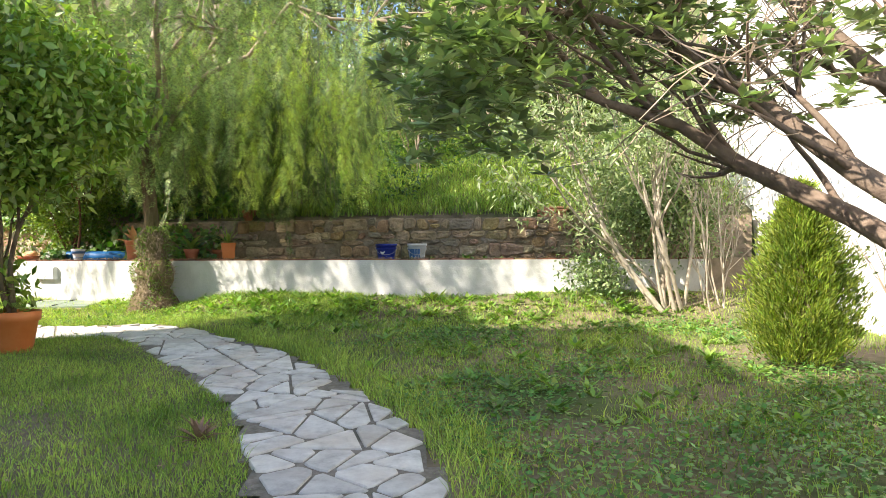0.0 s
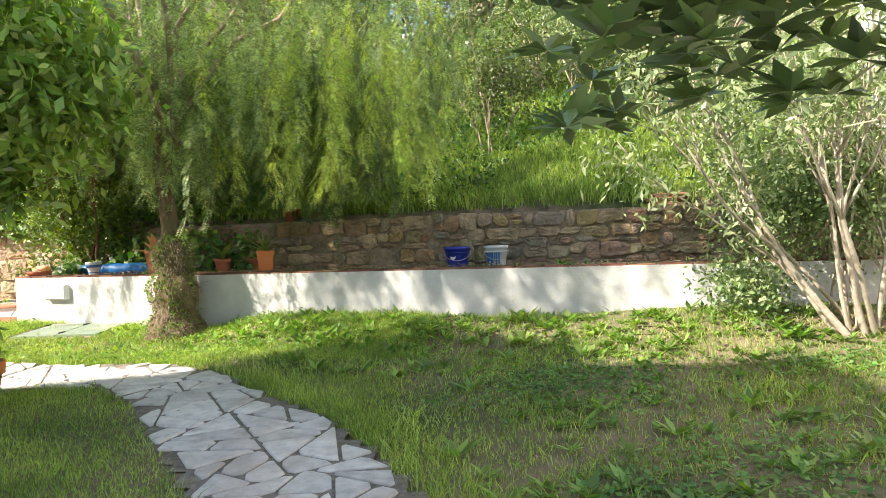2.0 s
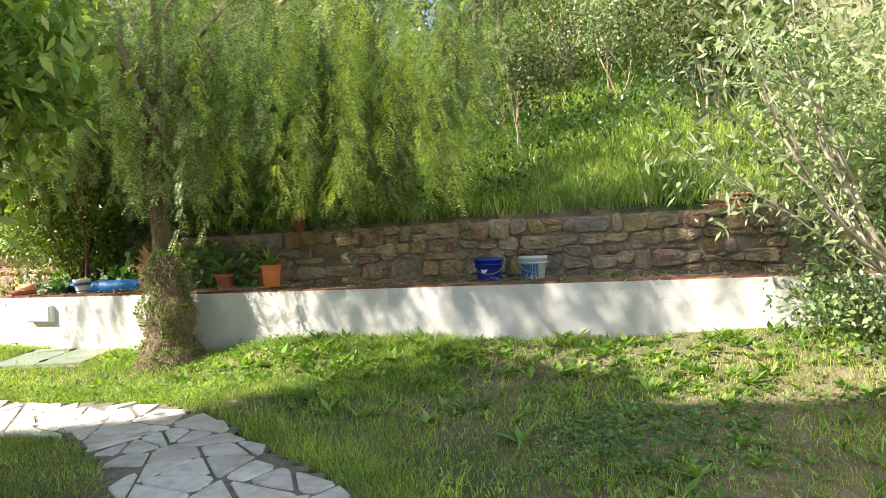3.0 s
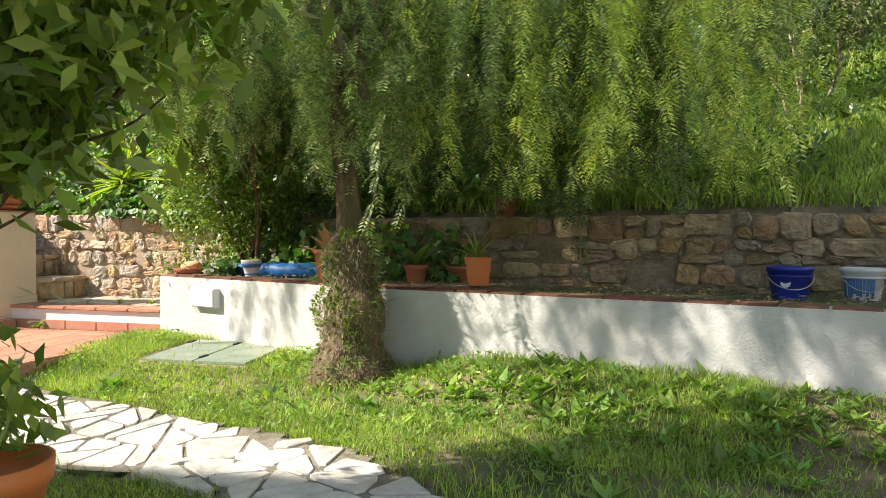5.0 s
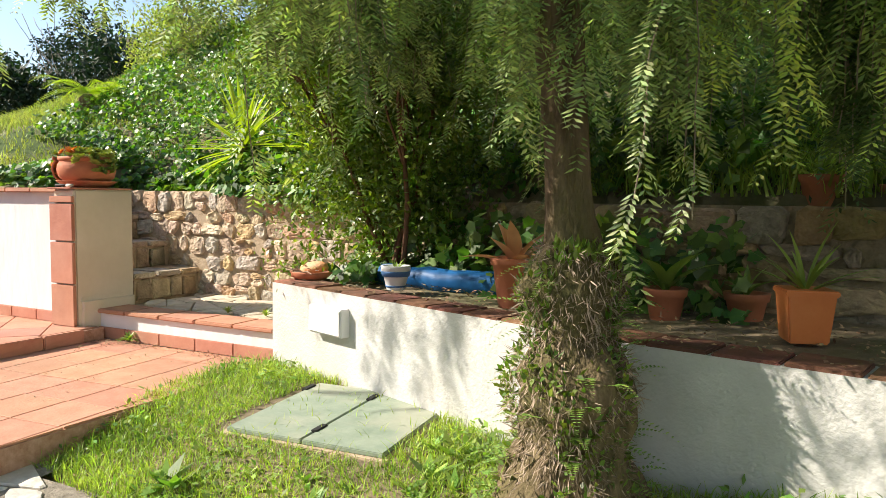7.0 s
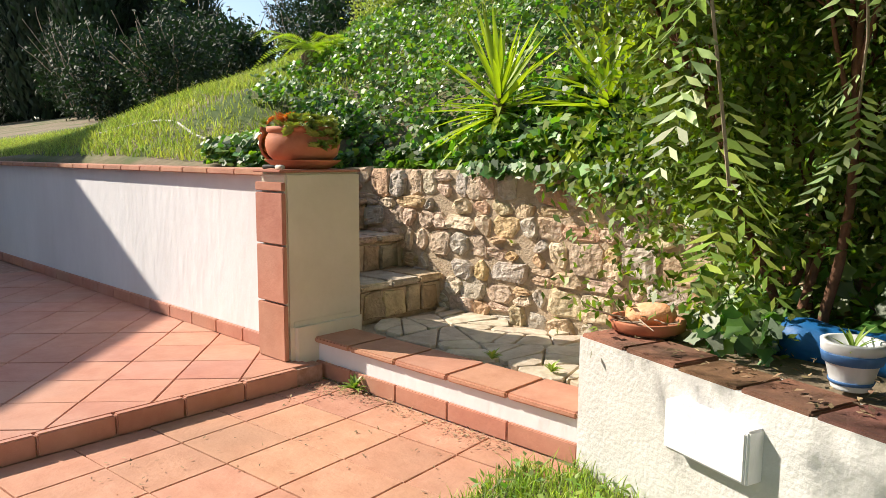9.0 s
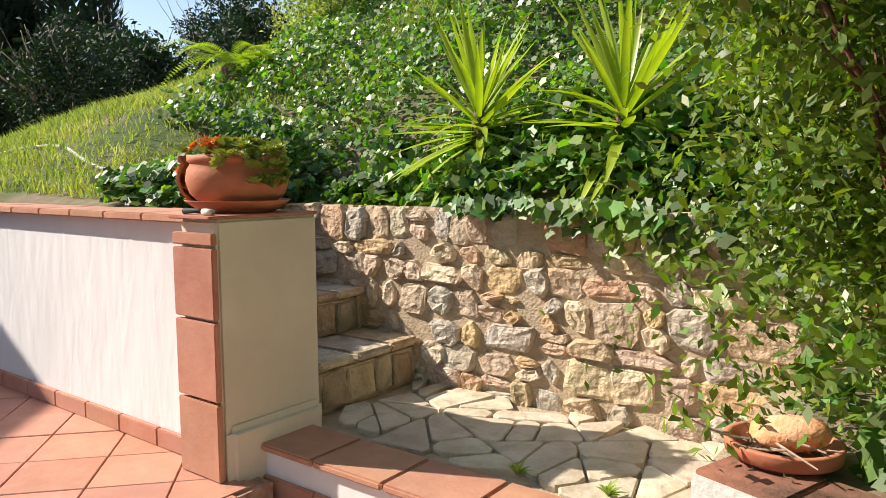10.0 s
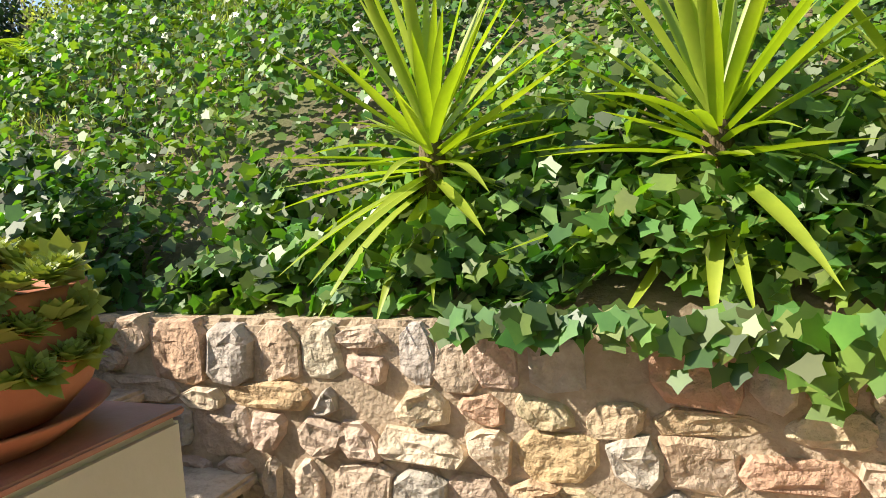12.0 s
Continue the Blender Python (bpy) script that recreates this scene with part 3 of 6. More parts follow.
def rubble(parent, line, z0, z1, course, widths, gap, depth, seed, material, mortar):
    """Rubble stones in uneven courses over rough mortar, along a plan line."""
    rng = random.Random(seed)
    marks = [0.0]
    for (ax, ay), (bx, by) in zip(line, line[1:]):
        marks.append(marks[-1] + math.hypot(bx - ax, by - ay))
    total = marks[-1]
    waves = [(rng.uniform(0.9, 5.5), rng.uniform(0, 6.3), rng.uniform(0.010, 0.024)) for _ in range(4)]
    def level(k, u):
        return sum(a * math.sin(f * u + p + k * 2.6) for f, p, a in waves)
    def place(u, v, out=0.0):
        s = max(i for i in range(len(line) - 1) if marks[i] <= max(0.0, u))
        (ax, ay), (bx, by) = line[s], line[s + 1]
        k = (u - marks[s]) / (marks[s + 1] - marks[s])
        nx, ny = (by - ay), (ax - bx)
        d = math.hypot(nx, ny)
        return (ax + (bx - ax) * k + nx / d * out, ay + (by - ay) * k + ny / d * out, v), math.atan2(by - ay, bx - ax)
    # mortar as a lumpy sheet
    nu, nv = int(total / 0.03), int((z1 - z0) / 0.03)
    verts = [place(total * i / nu, z0 + (z1 - z0) * j / nv, rng.uniform(-0.008, 0.010))[0] for j in range(nv + 1) for i in range(nu + 1)]
    quads = [(j * (nu + 1) + i, j * (nu + 1) + i + 1, (j + 1) * (nu + 1) + i + 1, (j + 1) * (nu + 1) + i) for j in range(nv) for i in range(nu)]
    mesh_object("mortar", verts, quads, mortar, parent, False, "coarse crumbling mortar")
    rows = [z0]
    while rows[-1] < z1 - course * 0.6:
        rows.append(rows[-1] + course * rng.uniform(0.6, 1.5))
    rows[-1] = z1
    for k in range(len(rows) - 1):
        u = -rng.uniform(0, 0.1)
        while u < total:
            w = rng.choice(widths) * rng.uniform(0.8, 1.25)
            edge = 0.0 if k == 0 else 1.0
            top = 0.35 if k == len(rows) - 2 else 1.0
            pieces = [(0.0, 1.0)]
            if (rows[k + 1] - rows[k]) > 0.95 * course and w < 0.2 and rng.random() < 0.4:
                m = rng.uniform(0.4, 0.6)
                pieces = [(0.0, m), (m, 1.0)]
            for lo, hi in pieces:
                if rng.random() < 0.05:
                    continue
                corners = []
                for cu, cv in ((u, lo), (u + w, lo), (u + w, hi), (u, hi)):
                    low, high = rows[k] + level(k, cu) * edge, rows[k + 1] + level(k + 1, cu) * top
                    corners.append((cu + rng.uniform(-0.032, 0.032), low + (high - low) * cv + rng.uniform(-0.022, 0.022)))
                poly = shrink(corners, gap * rng.uniform(0.4, 1.6))
                if len(poly) < 3:
                    continue
                poly = chip(rng, poly, 0.055)
                mu, mv = sum(p[0] for p in poly) / len(poly), sum(p[1] for p in poly) / len(poly)
                if not 0.02 < mu < total - 0.02:
                    continue
                spot, angle = place(mu, mv)
                ob = new("stone", block_mesh(rng, [(p[0] - mu, p[1] - mv) for p in poly], depth * rng.uniform(0.65, 1.3), "stone", material))
                ob.parent = parent
                ob.matrix_local = Matrix.Translation(spot) @ Matrix.Rotation(angle, 4, "Z") @ Matrix.Rotation(radians(90), 4, "X")
            u += w


def shards(rng, bounds, least, most):
    """Angular pieces of crazy paving: a field broken again and again across its longer way."""
    x0, x1, y0, y1 = bounds
    todo = [[(x0, y0), (x1, y0), (x1, y1), (x0, y1)]]
    done = []
    while todo:
        poly = todo.pop()
        n = len(poly)
        area = abs(sum(poly[i][0] * poly[(i + 1) % n][1] - poly[(i + 1) % n][0] * poly[i][1] for i in range(n))) / 2
        if area < 2 * least or area < rng.uniform(2 * least, most):
            done.append(poly)
            continue
        cx, cy = sum(p[0] for p in poly) / n, sum(p[1] for p in poly) / n
        far = max(poly, key=lambda p: (p[0] - cx) ** 2 + (p[1] - cy) ** 2)
        a = math.atan2(far[1] - cy, far[0] - cx) + rng.uniform(-0.6, 0.6)
        k = rng.uniform(-0.2, 0.2)
        px, py = cx + (far[0] - cx) * k, cy + (far[1] - cy) * k
        for sign in (1, -1):
            side = clip_poly(poly, px, py, math.cos(a) * sign, math.sin(a) * sign)
            if len(side) >= 3:
                todo.append(side)
    return done


def shrink(poly, gap):
    """A convex polygon drawn in by half a joint on every side."""
    n = len(poly)
    turn = sum(poly[i][0] * poly[(i + 1) % n][1] - poly[(i + 1) % n][0] * poly[i][1] for i in range(n))
    out = poly
    for i in range(n):
        (ax, ay), (bx, by) = poly[i], poly[(i + 1) % n]
        length = math.hypot(bx - ax, by - ay)
        if length < 1e-6:
            continue
        nx, ny = (by - ay) / length, (ax - bx) / length
        if turn < 0:
            nx, ny = -nx, -ny
        out = clip_poly(out, ax - nx * gap / 2, ay - ny * gap / 2, nx, ny)
        if len(out) < 3:
            return []
    return out


def chip(rng, poly, most):
    """Knock the sharp corners off a piece."""
    n = len(poly)
    out = []
    for i, p in enumerate(poly):
        for q in (poly[i - 1], poly[(i + 1) % n]):
            k = min(0.4, rng.uniform(0.25, 1.0) * most / (math.hypot(q[0] - p[0], q[1] - p[1]) + 1e-6))
            out.append((p[0] + (q[0] - p[0]) * k, p[1] + (q[1] - p[1]) * k))
    return out


def paving(parent, inside, bounds, height, sizes, gap, depth, seed, material, limit=300):
    """Irregular flagstones over an area, those at the rim cut to it."""
    rng = random.Random(seed)
    made = 0
    for raw in shards(rng, (bounds[0] - 0.3, bounds[1] + 0.3, bounds[2] - 0.3, bounds[3] + 0.3), *sizes):
        poly = shrink(raw, gap * rng.uniform(0.7, 1.6))
        if len(poly) < 3:
            continue
        poly = chip(rng, poly, 0.045)
        cx, cy = sum(p[0] for p in poly) / len(poly), sum(p[1] for p in poly) / len(poly)
        if not inside(cx, cy) or made >= limit:
            continue
        for _ in range(14):
            poly = [p if inside(*p) else (p[0] + (cx - p[0]) * 0.12, p[1] + (cy - p[1]) * 0.12) for p in poly]
        me = stone_mesh(rng, [(p[0] - cx, p[1] - cy) for p in poly], depth, 0.0, "flagstone", material)
        ob = new("flagstone", me)
        ob.parent = parent
        ob.location = (cx, cy, height(cx, cy))
        ob.rotation_euler = ((0.05 if parent.name == "path" else 0) + rng.uniform(-0.006, 0.006), rng.uniform(-0.008, 0.008), 0)
        made += 1


PATH_L = [(3.2, -0.35), (4.6, -0.56), (5.97, -1.01), (6.45, -1.33), (7.2, -1.85), (8.0, -2.35), (8.5, -2.80), (8.75, -3.45), (8.9, -4.3), (9.0, -5.6)]
PATH_R = [(3.2, 0.35), (4.56, 0.29), (5.35, 0.16), (6.35, -0.29), (7.15, -0.69), (7.75, -1.08), (8.3, -1.64), (8.72, -1.95), (9.15, -2.55), (9.4, -3.1), (9.75, -4.1), (10.05, -5.4), (10.1, -5.75)]


def on_path(x, y):
    """Whether a place lies between the two edges of the curving path."""
    if y < 3.2 or x < -5.7:
        return False
    right = np.interp(y, [p[0] for p in PATH_R], [p[1] for p in PATH_R]) if y < 10.1 else -9
    if x > right:
        return False
    if y <= 8.5:
        return x > np.interp(y, [p[0] for p in PATH_L], [p[1] for p in PATH_L])
    if x > -2.80:
        return True
    return y > np.interp(-x, [-p[1] for p in PATH_L], [p[0] for p in PATH_L])


def tile_field(parent, origin, angle, size, inside, z, material, count=300):
    """Square tiles in rows on a terrace, whole where they fit and cut at its edges."""
    ca, sa = math.cos(angle), math.sin(angle)
    tile = None
    h = size / 2 - 0.0035
    made = 0
    for i in range(-40, 41):
        for j in range(-40, 41):
            cx, cy = origin[0] + size * (i * ca - j * sa), origin[1] + size * (i * sa + j * ca)
            corners = [(cx + a * ca - b * sa, cy + a * sa + b * ca) for a, b in ((-h, -h), (h, -h), (h, h), (-h, h))]
            x0, x1, y0, y1 = inside
            if max(c[0] for c in corners) < x0 or min(c[0] for c in corners) > x1 or max(c[1] for c in corners) < y0 or min(c[1] for c in corners) > y1:
                continue
            whole = all(x0 <= c[0] <= x1 and y0 <= c[1] <= y1 for c in corners)
            poly = corners
            if not whole:
                for px, py, nx, ny in ((x0, 0, -1, 0), (x1, 0, 1, 0), (0, y0, 0, -1), (0, y1, 0, 1)):
                    poly = clip_poly(poly, px, py, nx, ny)
                    if len(poly) < 3:
                        break
                if len(poly) < 3:
                    continue
            if made >= count:
                return
            if whole and tile is not None:
                ob = new("tile", tile)
                ob.rotation_euler = (0, 0, 0)
            else:
                n = len(poly)
                verts = [(p[0] - cx, p[1] - cy, -0.014) for p in poly] + [(p[0] - cx, p[1] - cy, -0.003) for p in poly]
                verts += [((p[0] - cx) * 0.985, (p[1] - cy) * 0.985, 0.0) for p in poly]
                faces = [(r * n + a, r * n + (a + 1) % n, (r + 1) * n + (a + 1) % n, (r + 1) * n + a) for r in (0, 1) for a in range(n)] + [tuple(2 * n + a for a in range(n))]
                me = bpy.data.meshes.new("tile")
                me.from_pydata(verts, [], faces)
                me.materials.append(material)
                if whole:
                    tile = me
                ob = new("tile", me)
            ob.parent = parent
            ob.location = (cx, cy, z + 0.0015 * math.sin(i * 12.9 + j * 78.2))
            made += 1


# ---- vegetation ----
def build_path():
    p = thing("path", "curving crazy-paving path of pale flagstones", "path", kind="structure")
    verts, faces, index = [], [], {}
    for i in range(-58, 6):
        for j in range(31, 103):
            x, y = i * 0.1, j * 0.1
            if not (on_path(x + 0.05, y + 0.05)):
                continue
            ids = []
            for a, b in ((0, 0), (1, 0), (1, 1), (0, 1)):
                key = (i + a, j + b)
                if key not in index:
                    index[key] = len(verts)
                    qx, qy = key[0] * 0.1, key[1] * 0.1
                    verts.append((qx, qy, float(lawn_z(qx, qy)) + 0.022))
                ids.append(index[key])
            faces.append(tuple(ids))
    mesh_object("bedding", verts, faces, M_JOINT, p, True, "dark gritty joints")
    paving(p, on_path, (-5.7, 0.4, 3.2, 10.1), lambda x, y: float(lawn_z(x, y)) + 0.004, (0.024, 0.11), 0.018, 0.03, 11, M_FLAG)


def blades(rng, xs, ys, zs, height, width, lean=0.5):
    """Bent grass blades, three corners low to high."""
    n = len(xs)
    a = rng.uniform(0, 2 * math.pi, n)
    h = height * rng.uniform(0.5, 1.4, n)
    b = rng.normal(0, lean, (n, 2)) * h[:, None]
    base = np.stack([xs, ys, zs], axis=1)
    side = np.stack([np.cos(a), np.sin(a), np.zeros(n)], axis=1) * (width * rng.uniform(0.6, 1.3, n))[:, None]
    mid = base + np.stack([b[:, 0] * 0.35, b[:, 1] * 0.35, h * 0.6], axis=1)
    tip = base + np.stack([b[:, 0], b[:, 1], h], axis=1)
    return np.stack([base - side, base + side, mid + side * 0.7, mid - side * 0.7], axis=1), np.stack([mid - side * 0.7, mid + side * 0.7, tip], axis=1)


def patchy(x, y, s=1.0):
    return 0.5 + 0.25 * np.sin(x * 1.9 * s + 1.3 * np.sin(y * 1.1 * s)) + 0.25 * np.sin(y * 2.3 * s + 1.7 * np.sin(x * 0.9 * s + 2))


def build_grass():
    rng = np.random.default_rng(3)
    def spread(n, x0, x1, y0, y1, keep, height, width):
        x, y = rng.uniform(x0, x1, n), rng.uniform(y0, y1, n)
        ok = keep(x, y)
        x, y = x[ok], y[ok]
        return blades(rng, x, y, terrain(x, y), height, width)
    path_mask = np.vectorize(on_path)
    def lawn(x, y):
        front = np.where(x > -5.6, along(PLANTER, x), 11.7)
        ok = (y < front - 0.02) & ~path_mask(x, y) & ((x > -5.55 - 0.2 * (y - 10.1)) | (y < 8.9))
        ok &= ~((x > -4.98) & (x < -4.0) & (y > 10.62) & (y < 11.5) & (rng.uniform(0, 1, len(x)) < 0.97))
        bare = patchy(x, y) * smooth(0.2, 1.2, x) * smooth(9.3, 8.2, y)
        under = 0.9 * np.exp(-(((x + 2.6) / 1.3) ** 2 + ((y - 10.2) / 0.45) ** 2))
        return ok & (rng.uniform(0, 1, len(x)) > np.clip(bare * 1.0 + under, 0, 0.93))
    q1, t1 = spread(150000, -6.2, 4.6, 3.0, 11.85, lawn, 0.045, 0.0028)
    tall = lambda x, y: lawn(x, y) & ((patchy(x, y, 2.2) > 0.62))
    q2, t2 = spread(60000, -6.2, 4.6, 4.0, 11.85, tall, 0.085, 0.0032)
    edge = lambda x, y: lawn(x, y) & (np.abs(x - np.interp(y, [p[0] for p in PATH_R], [p[1] for p in PATH_R]) - 0.16) < 0.17) & (y < 9.2)
    q3, t3 = spread(30000, -3, 0.9, 3.4, 9.2, edge, 0.13, 0.003)
    lush = lambda x, y: lawn(x, y) & (x < -0.6) & ~path_mask(x, y) & (y < 8.7)
    q4, t4 = spread(60000, -5.6, 0, 3.0, 8.7, lush, 0.05, 0.003)
    near = lambda x, y: lawn(x, y)
    q5, t5 = spread(70000, -6.1, -0.5, 9.2, 11.8, near, 0.06, 0.003)
    quads, tris = np.concatenate([q1, q2, q3, q4, q5]), np.concatenate([t1, t2, t3, t4, t5])
    g = bulk("lawn_grass", quads, 4, M_GRASS, label="short patchy lawn grass with weeds", category="grass", kind="stuff")
    bulk("blade_tips", tris, 3, M_GRASS, g, kind="stuff")
    hillside = lambda x, y: (y > np.where(x < -5.3, 13.35, along(BACKWALL, x) + 0.18)) & ((x > -3.9) | (y > 17) | (x < -10))
    q, t = spread(150000, -6, 5, 11, 20, hillside, 0.17, 0.008)
    ql, tl = spread(110000, -19, -8.9, 12.1, 22, lambda x, y: patchy(x, y, 0.7) > rng.uniform(-0.1, 0.45, len(x)), 0.09, 0.006)
    g = bulk("hillside_grass", q, 4, M_GRASS, label="lush green grass on the hillside above the walls", category="grass", kind="stuff")
    bulk("blade_tips", t, 3, M_GRASS, g, kind="stuff")
    g = bulk("upper_lawn", ql, 4, M_DRYGRASS, label="thin dry grass on the slope above the terrace", category="grass", kind="stuff")
    bulk("blade_tips", tl, 3, M_DRYGRASS, g, kind="stuff")
    n = 9000
    x, y = rng.uniform(-6, 4, n), rng.uniform(3.2, 11.6, n)
    ok = lawn(x, y)
    x, y = x[ok], y[ok]
    c = np.stack([x, y, terrain(x, y) + rng.uniform(0.012, 0.03, len(x))], axis=1)
    d = rng.normal(0, 1, c.shape) * np.array([1, 1, 0.25])
    nn = rng.normal(0, 0.3, c.shape) + np.array([0, 0, 1])
    m = 2600
    x2 = rng.uniform(-5.52, 2.5, m)
    y2 = along(PLANTER, x2) + rng.uniform(0.05, 0.95, m)
    c = np.concatenate([c, np.stack([x2, y2, np.full(m, CAP + 0.003) + rng.uniform(0, 0.012, m)], axis=1)])
    x = np.concatenate([x, x2])
    d = np.concatenate([d, rng.normal(0, 1, (m, 3)) * np.array([1, 1, 0.2])])
    nn = np.concatenate([nn, rng.normal(0, 0.3, (m, 3)) + np.array([0, 0, 1])])
    bulk("leaf_litter", leaf_quads(c, d, nn, rng.uniform(0.015, 0.05, len(x)), rng.uniform(0.006, 0.02, len(x))), 4, M_LITTER, label="dry brown leaf litter scattered on the lawn", category="litter", kind="stuff")


def build_weeds():
    rng = np.random.default_rng(8)
    n = 1600
    x = rng.uniform(-5.0, 3.2, n)
    front = along(PLANTER, x)
    y = front - 0.12 - np.abs(rng.normal(0, 0.55, n))
    extra = rng.uniform(0, 1, n) < 0.35
    y = np.where(extra, rng.uniform(5.0, 10.3, n), y)
    x = np.where(extra, rng.uniform(-0.2, 3.0, n) + np.where(y > 8.6, -1.6, 0), x)
    ok = ~np.vectorize(on_path)(x, y) & ~((x > -5.05) & (x < -3.9) & (y > 10.5) & (y < 11.6)) & (np.hypot(x + 3.15, y - 10.6) > 0.4)
    ok &= x > np.interp(y, [p[0] for p in PATH_R], [p[1] for p in PATH_R]) + 0.25
    x, y = x[ok], y[ok]
    z = terrain(x, y)
    per = 9
    c = np.repeat(np.stack([x, y, z + 0.01], axis=1), per, axis=0)
    a = rng.uniform(0, 2 * math.pi, len(c))
    size = np.repeat(rng.choice([0.55, 0.8, 1.1, 1.7], len(x), p=[0.42, 0.33, 0.17, 0.08]), per) * rng.uniform(0.7, 1.2, len(c))
    d = np.stack([np.cos(a), np.sin(a), rng.uniform(0.1, 0.9, len(c))], axis=1)
    nrm = np.stack([-np.cos(a), -np.sin(a), np.full(len(c), 1.0)], axis=1)
    bulk("broadleaf_weeds", leaf_quads(c, d, nrm, 0.088 * size, 0.027 * size), 4, M_WEED, label="bright green broadleaf weeds along the planter wall", category="weeds", kind="stuff")
    n = 11000
    x, y = rng.uniform(-6.0, -1.2, n), rng.uniform(9.0, 11.75, n)
    front = np.where(x > -5.6, along(PLANTER, x), 11.7)
    ok = (y < front - 0.03) & ~np.vectorize(on_path)(x, y) & (x > -5.55 - 0.2 * (y - 10.1)) & (patchy(x, y, 2.6) > rng.uniform(0.2, 0.8, n))
    ok &= ~((x > -5.0) & (x < -3.96) & (y > 10.6) & (y < 11.55)) & (np.hypot(x + 3.15, y - 10.6) > 0.3)
    x, y = x[ok], y[ok]
    c = np.stack([x, y, terrain(x, y) + rng.uniform(0.01, 0.07, len(x))], axis=1)
    d = rng.normal(0, 1, c.shape)
    d[:, 2] = np.abs(d[:, 2]) * 0.4
    nn = rng.normal(0, 0.35, c.shape)
    nn[:, 2] = 1
    bulk("chickweed", leaf_quads(c, d, nn, rng.uniform(0.02, 0.06, len(x)), rng.uniform(0.014, 0.032, len(x))), 4, M_WEED, label="small bright weeds among the grass round the covers", category="weeds", kind="stuff")
    # low clover in the shade
    n = 22000
    x, y = rng.uniform(-0.6, 3.6, n), rng.uniform(3.4, 8.8, n)
    ok = (x > np.interp(y, [p[0] for p in PATH_R], [p[1] for p in PATH_R]) + 0.12) & (patchy(x, y, 1.4) + 0.5 * smooth(6.8, 5.2, y) > rng.uniform(0.45, 0.8, n))
    x, y = x[ok], y[ok]
    c = np.stack([x, y, terrain(x, y) + rng.uniform(0.01, 0.07, len(x))], axis=1)
    d = rng.normal(0, 1, c.shape)
    d[:, 2] = np.abs(d[:, 2]) * 0.3
    nn = rng.normal(0, 0.3, c.shape)
    nn[:, 2] = 1
    bulk("clover", leaf_quads(c, d, nn, rng.uniform(0.025, 0.055, len(x)), rng.uniform(0.018, 0.035, len(x))), 4, M_CLOVER, label="low clover and creeping weeds in the shaded lawn", category="weeds", kind="stuff")


def ivy_corners(rng, c, nrm, size):
    """Five-cornered lobed ivy leaves: eight corners each, given as one polygon."""
    n = len(c)
    nrm = nrm / np.linalg.norm(nrm, axis=1, keepdims=True)
    ref = rng.normal(0, 1, (n, 3))
    ref[:, 2] -= 1.2
    u = ref - nrm * np.sum(ref * nrm, axis=1, keepdims=True)
    u /= np.linalg.norm(u, axis=1, keepdims=True)
    v = np.cross(nrm, u)
    shape = [(-0.38, 0.0), (-0.45, 0.33), (-0.14, 0.37), (0.03, 0.52), (0.22, 0.28), (0.62, 0.0), (0.22, -0.28), (0.03, -0.52), (-0.14, -0.37), (-0.45, -0.33)]
    out = [c + (u * a + v * b) * size[:, None] - nrm * (abs(b) * 0.25 * size)[:, None] for a, b in shape]
    return np.stack(out, axis=1).reshape(-1, 3)


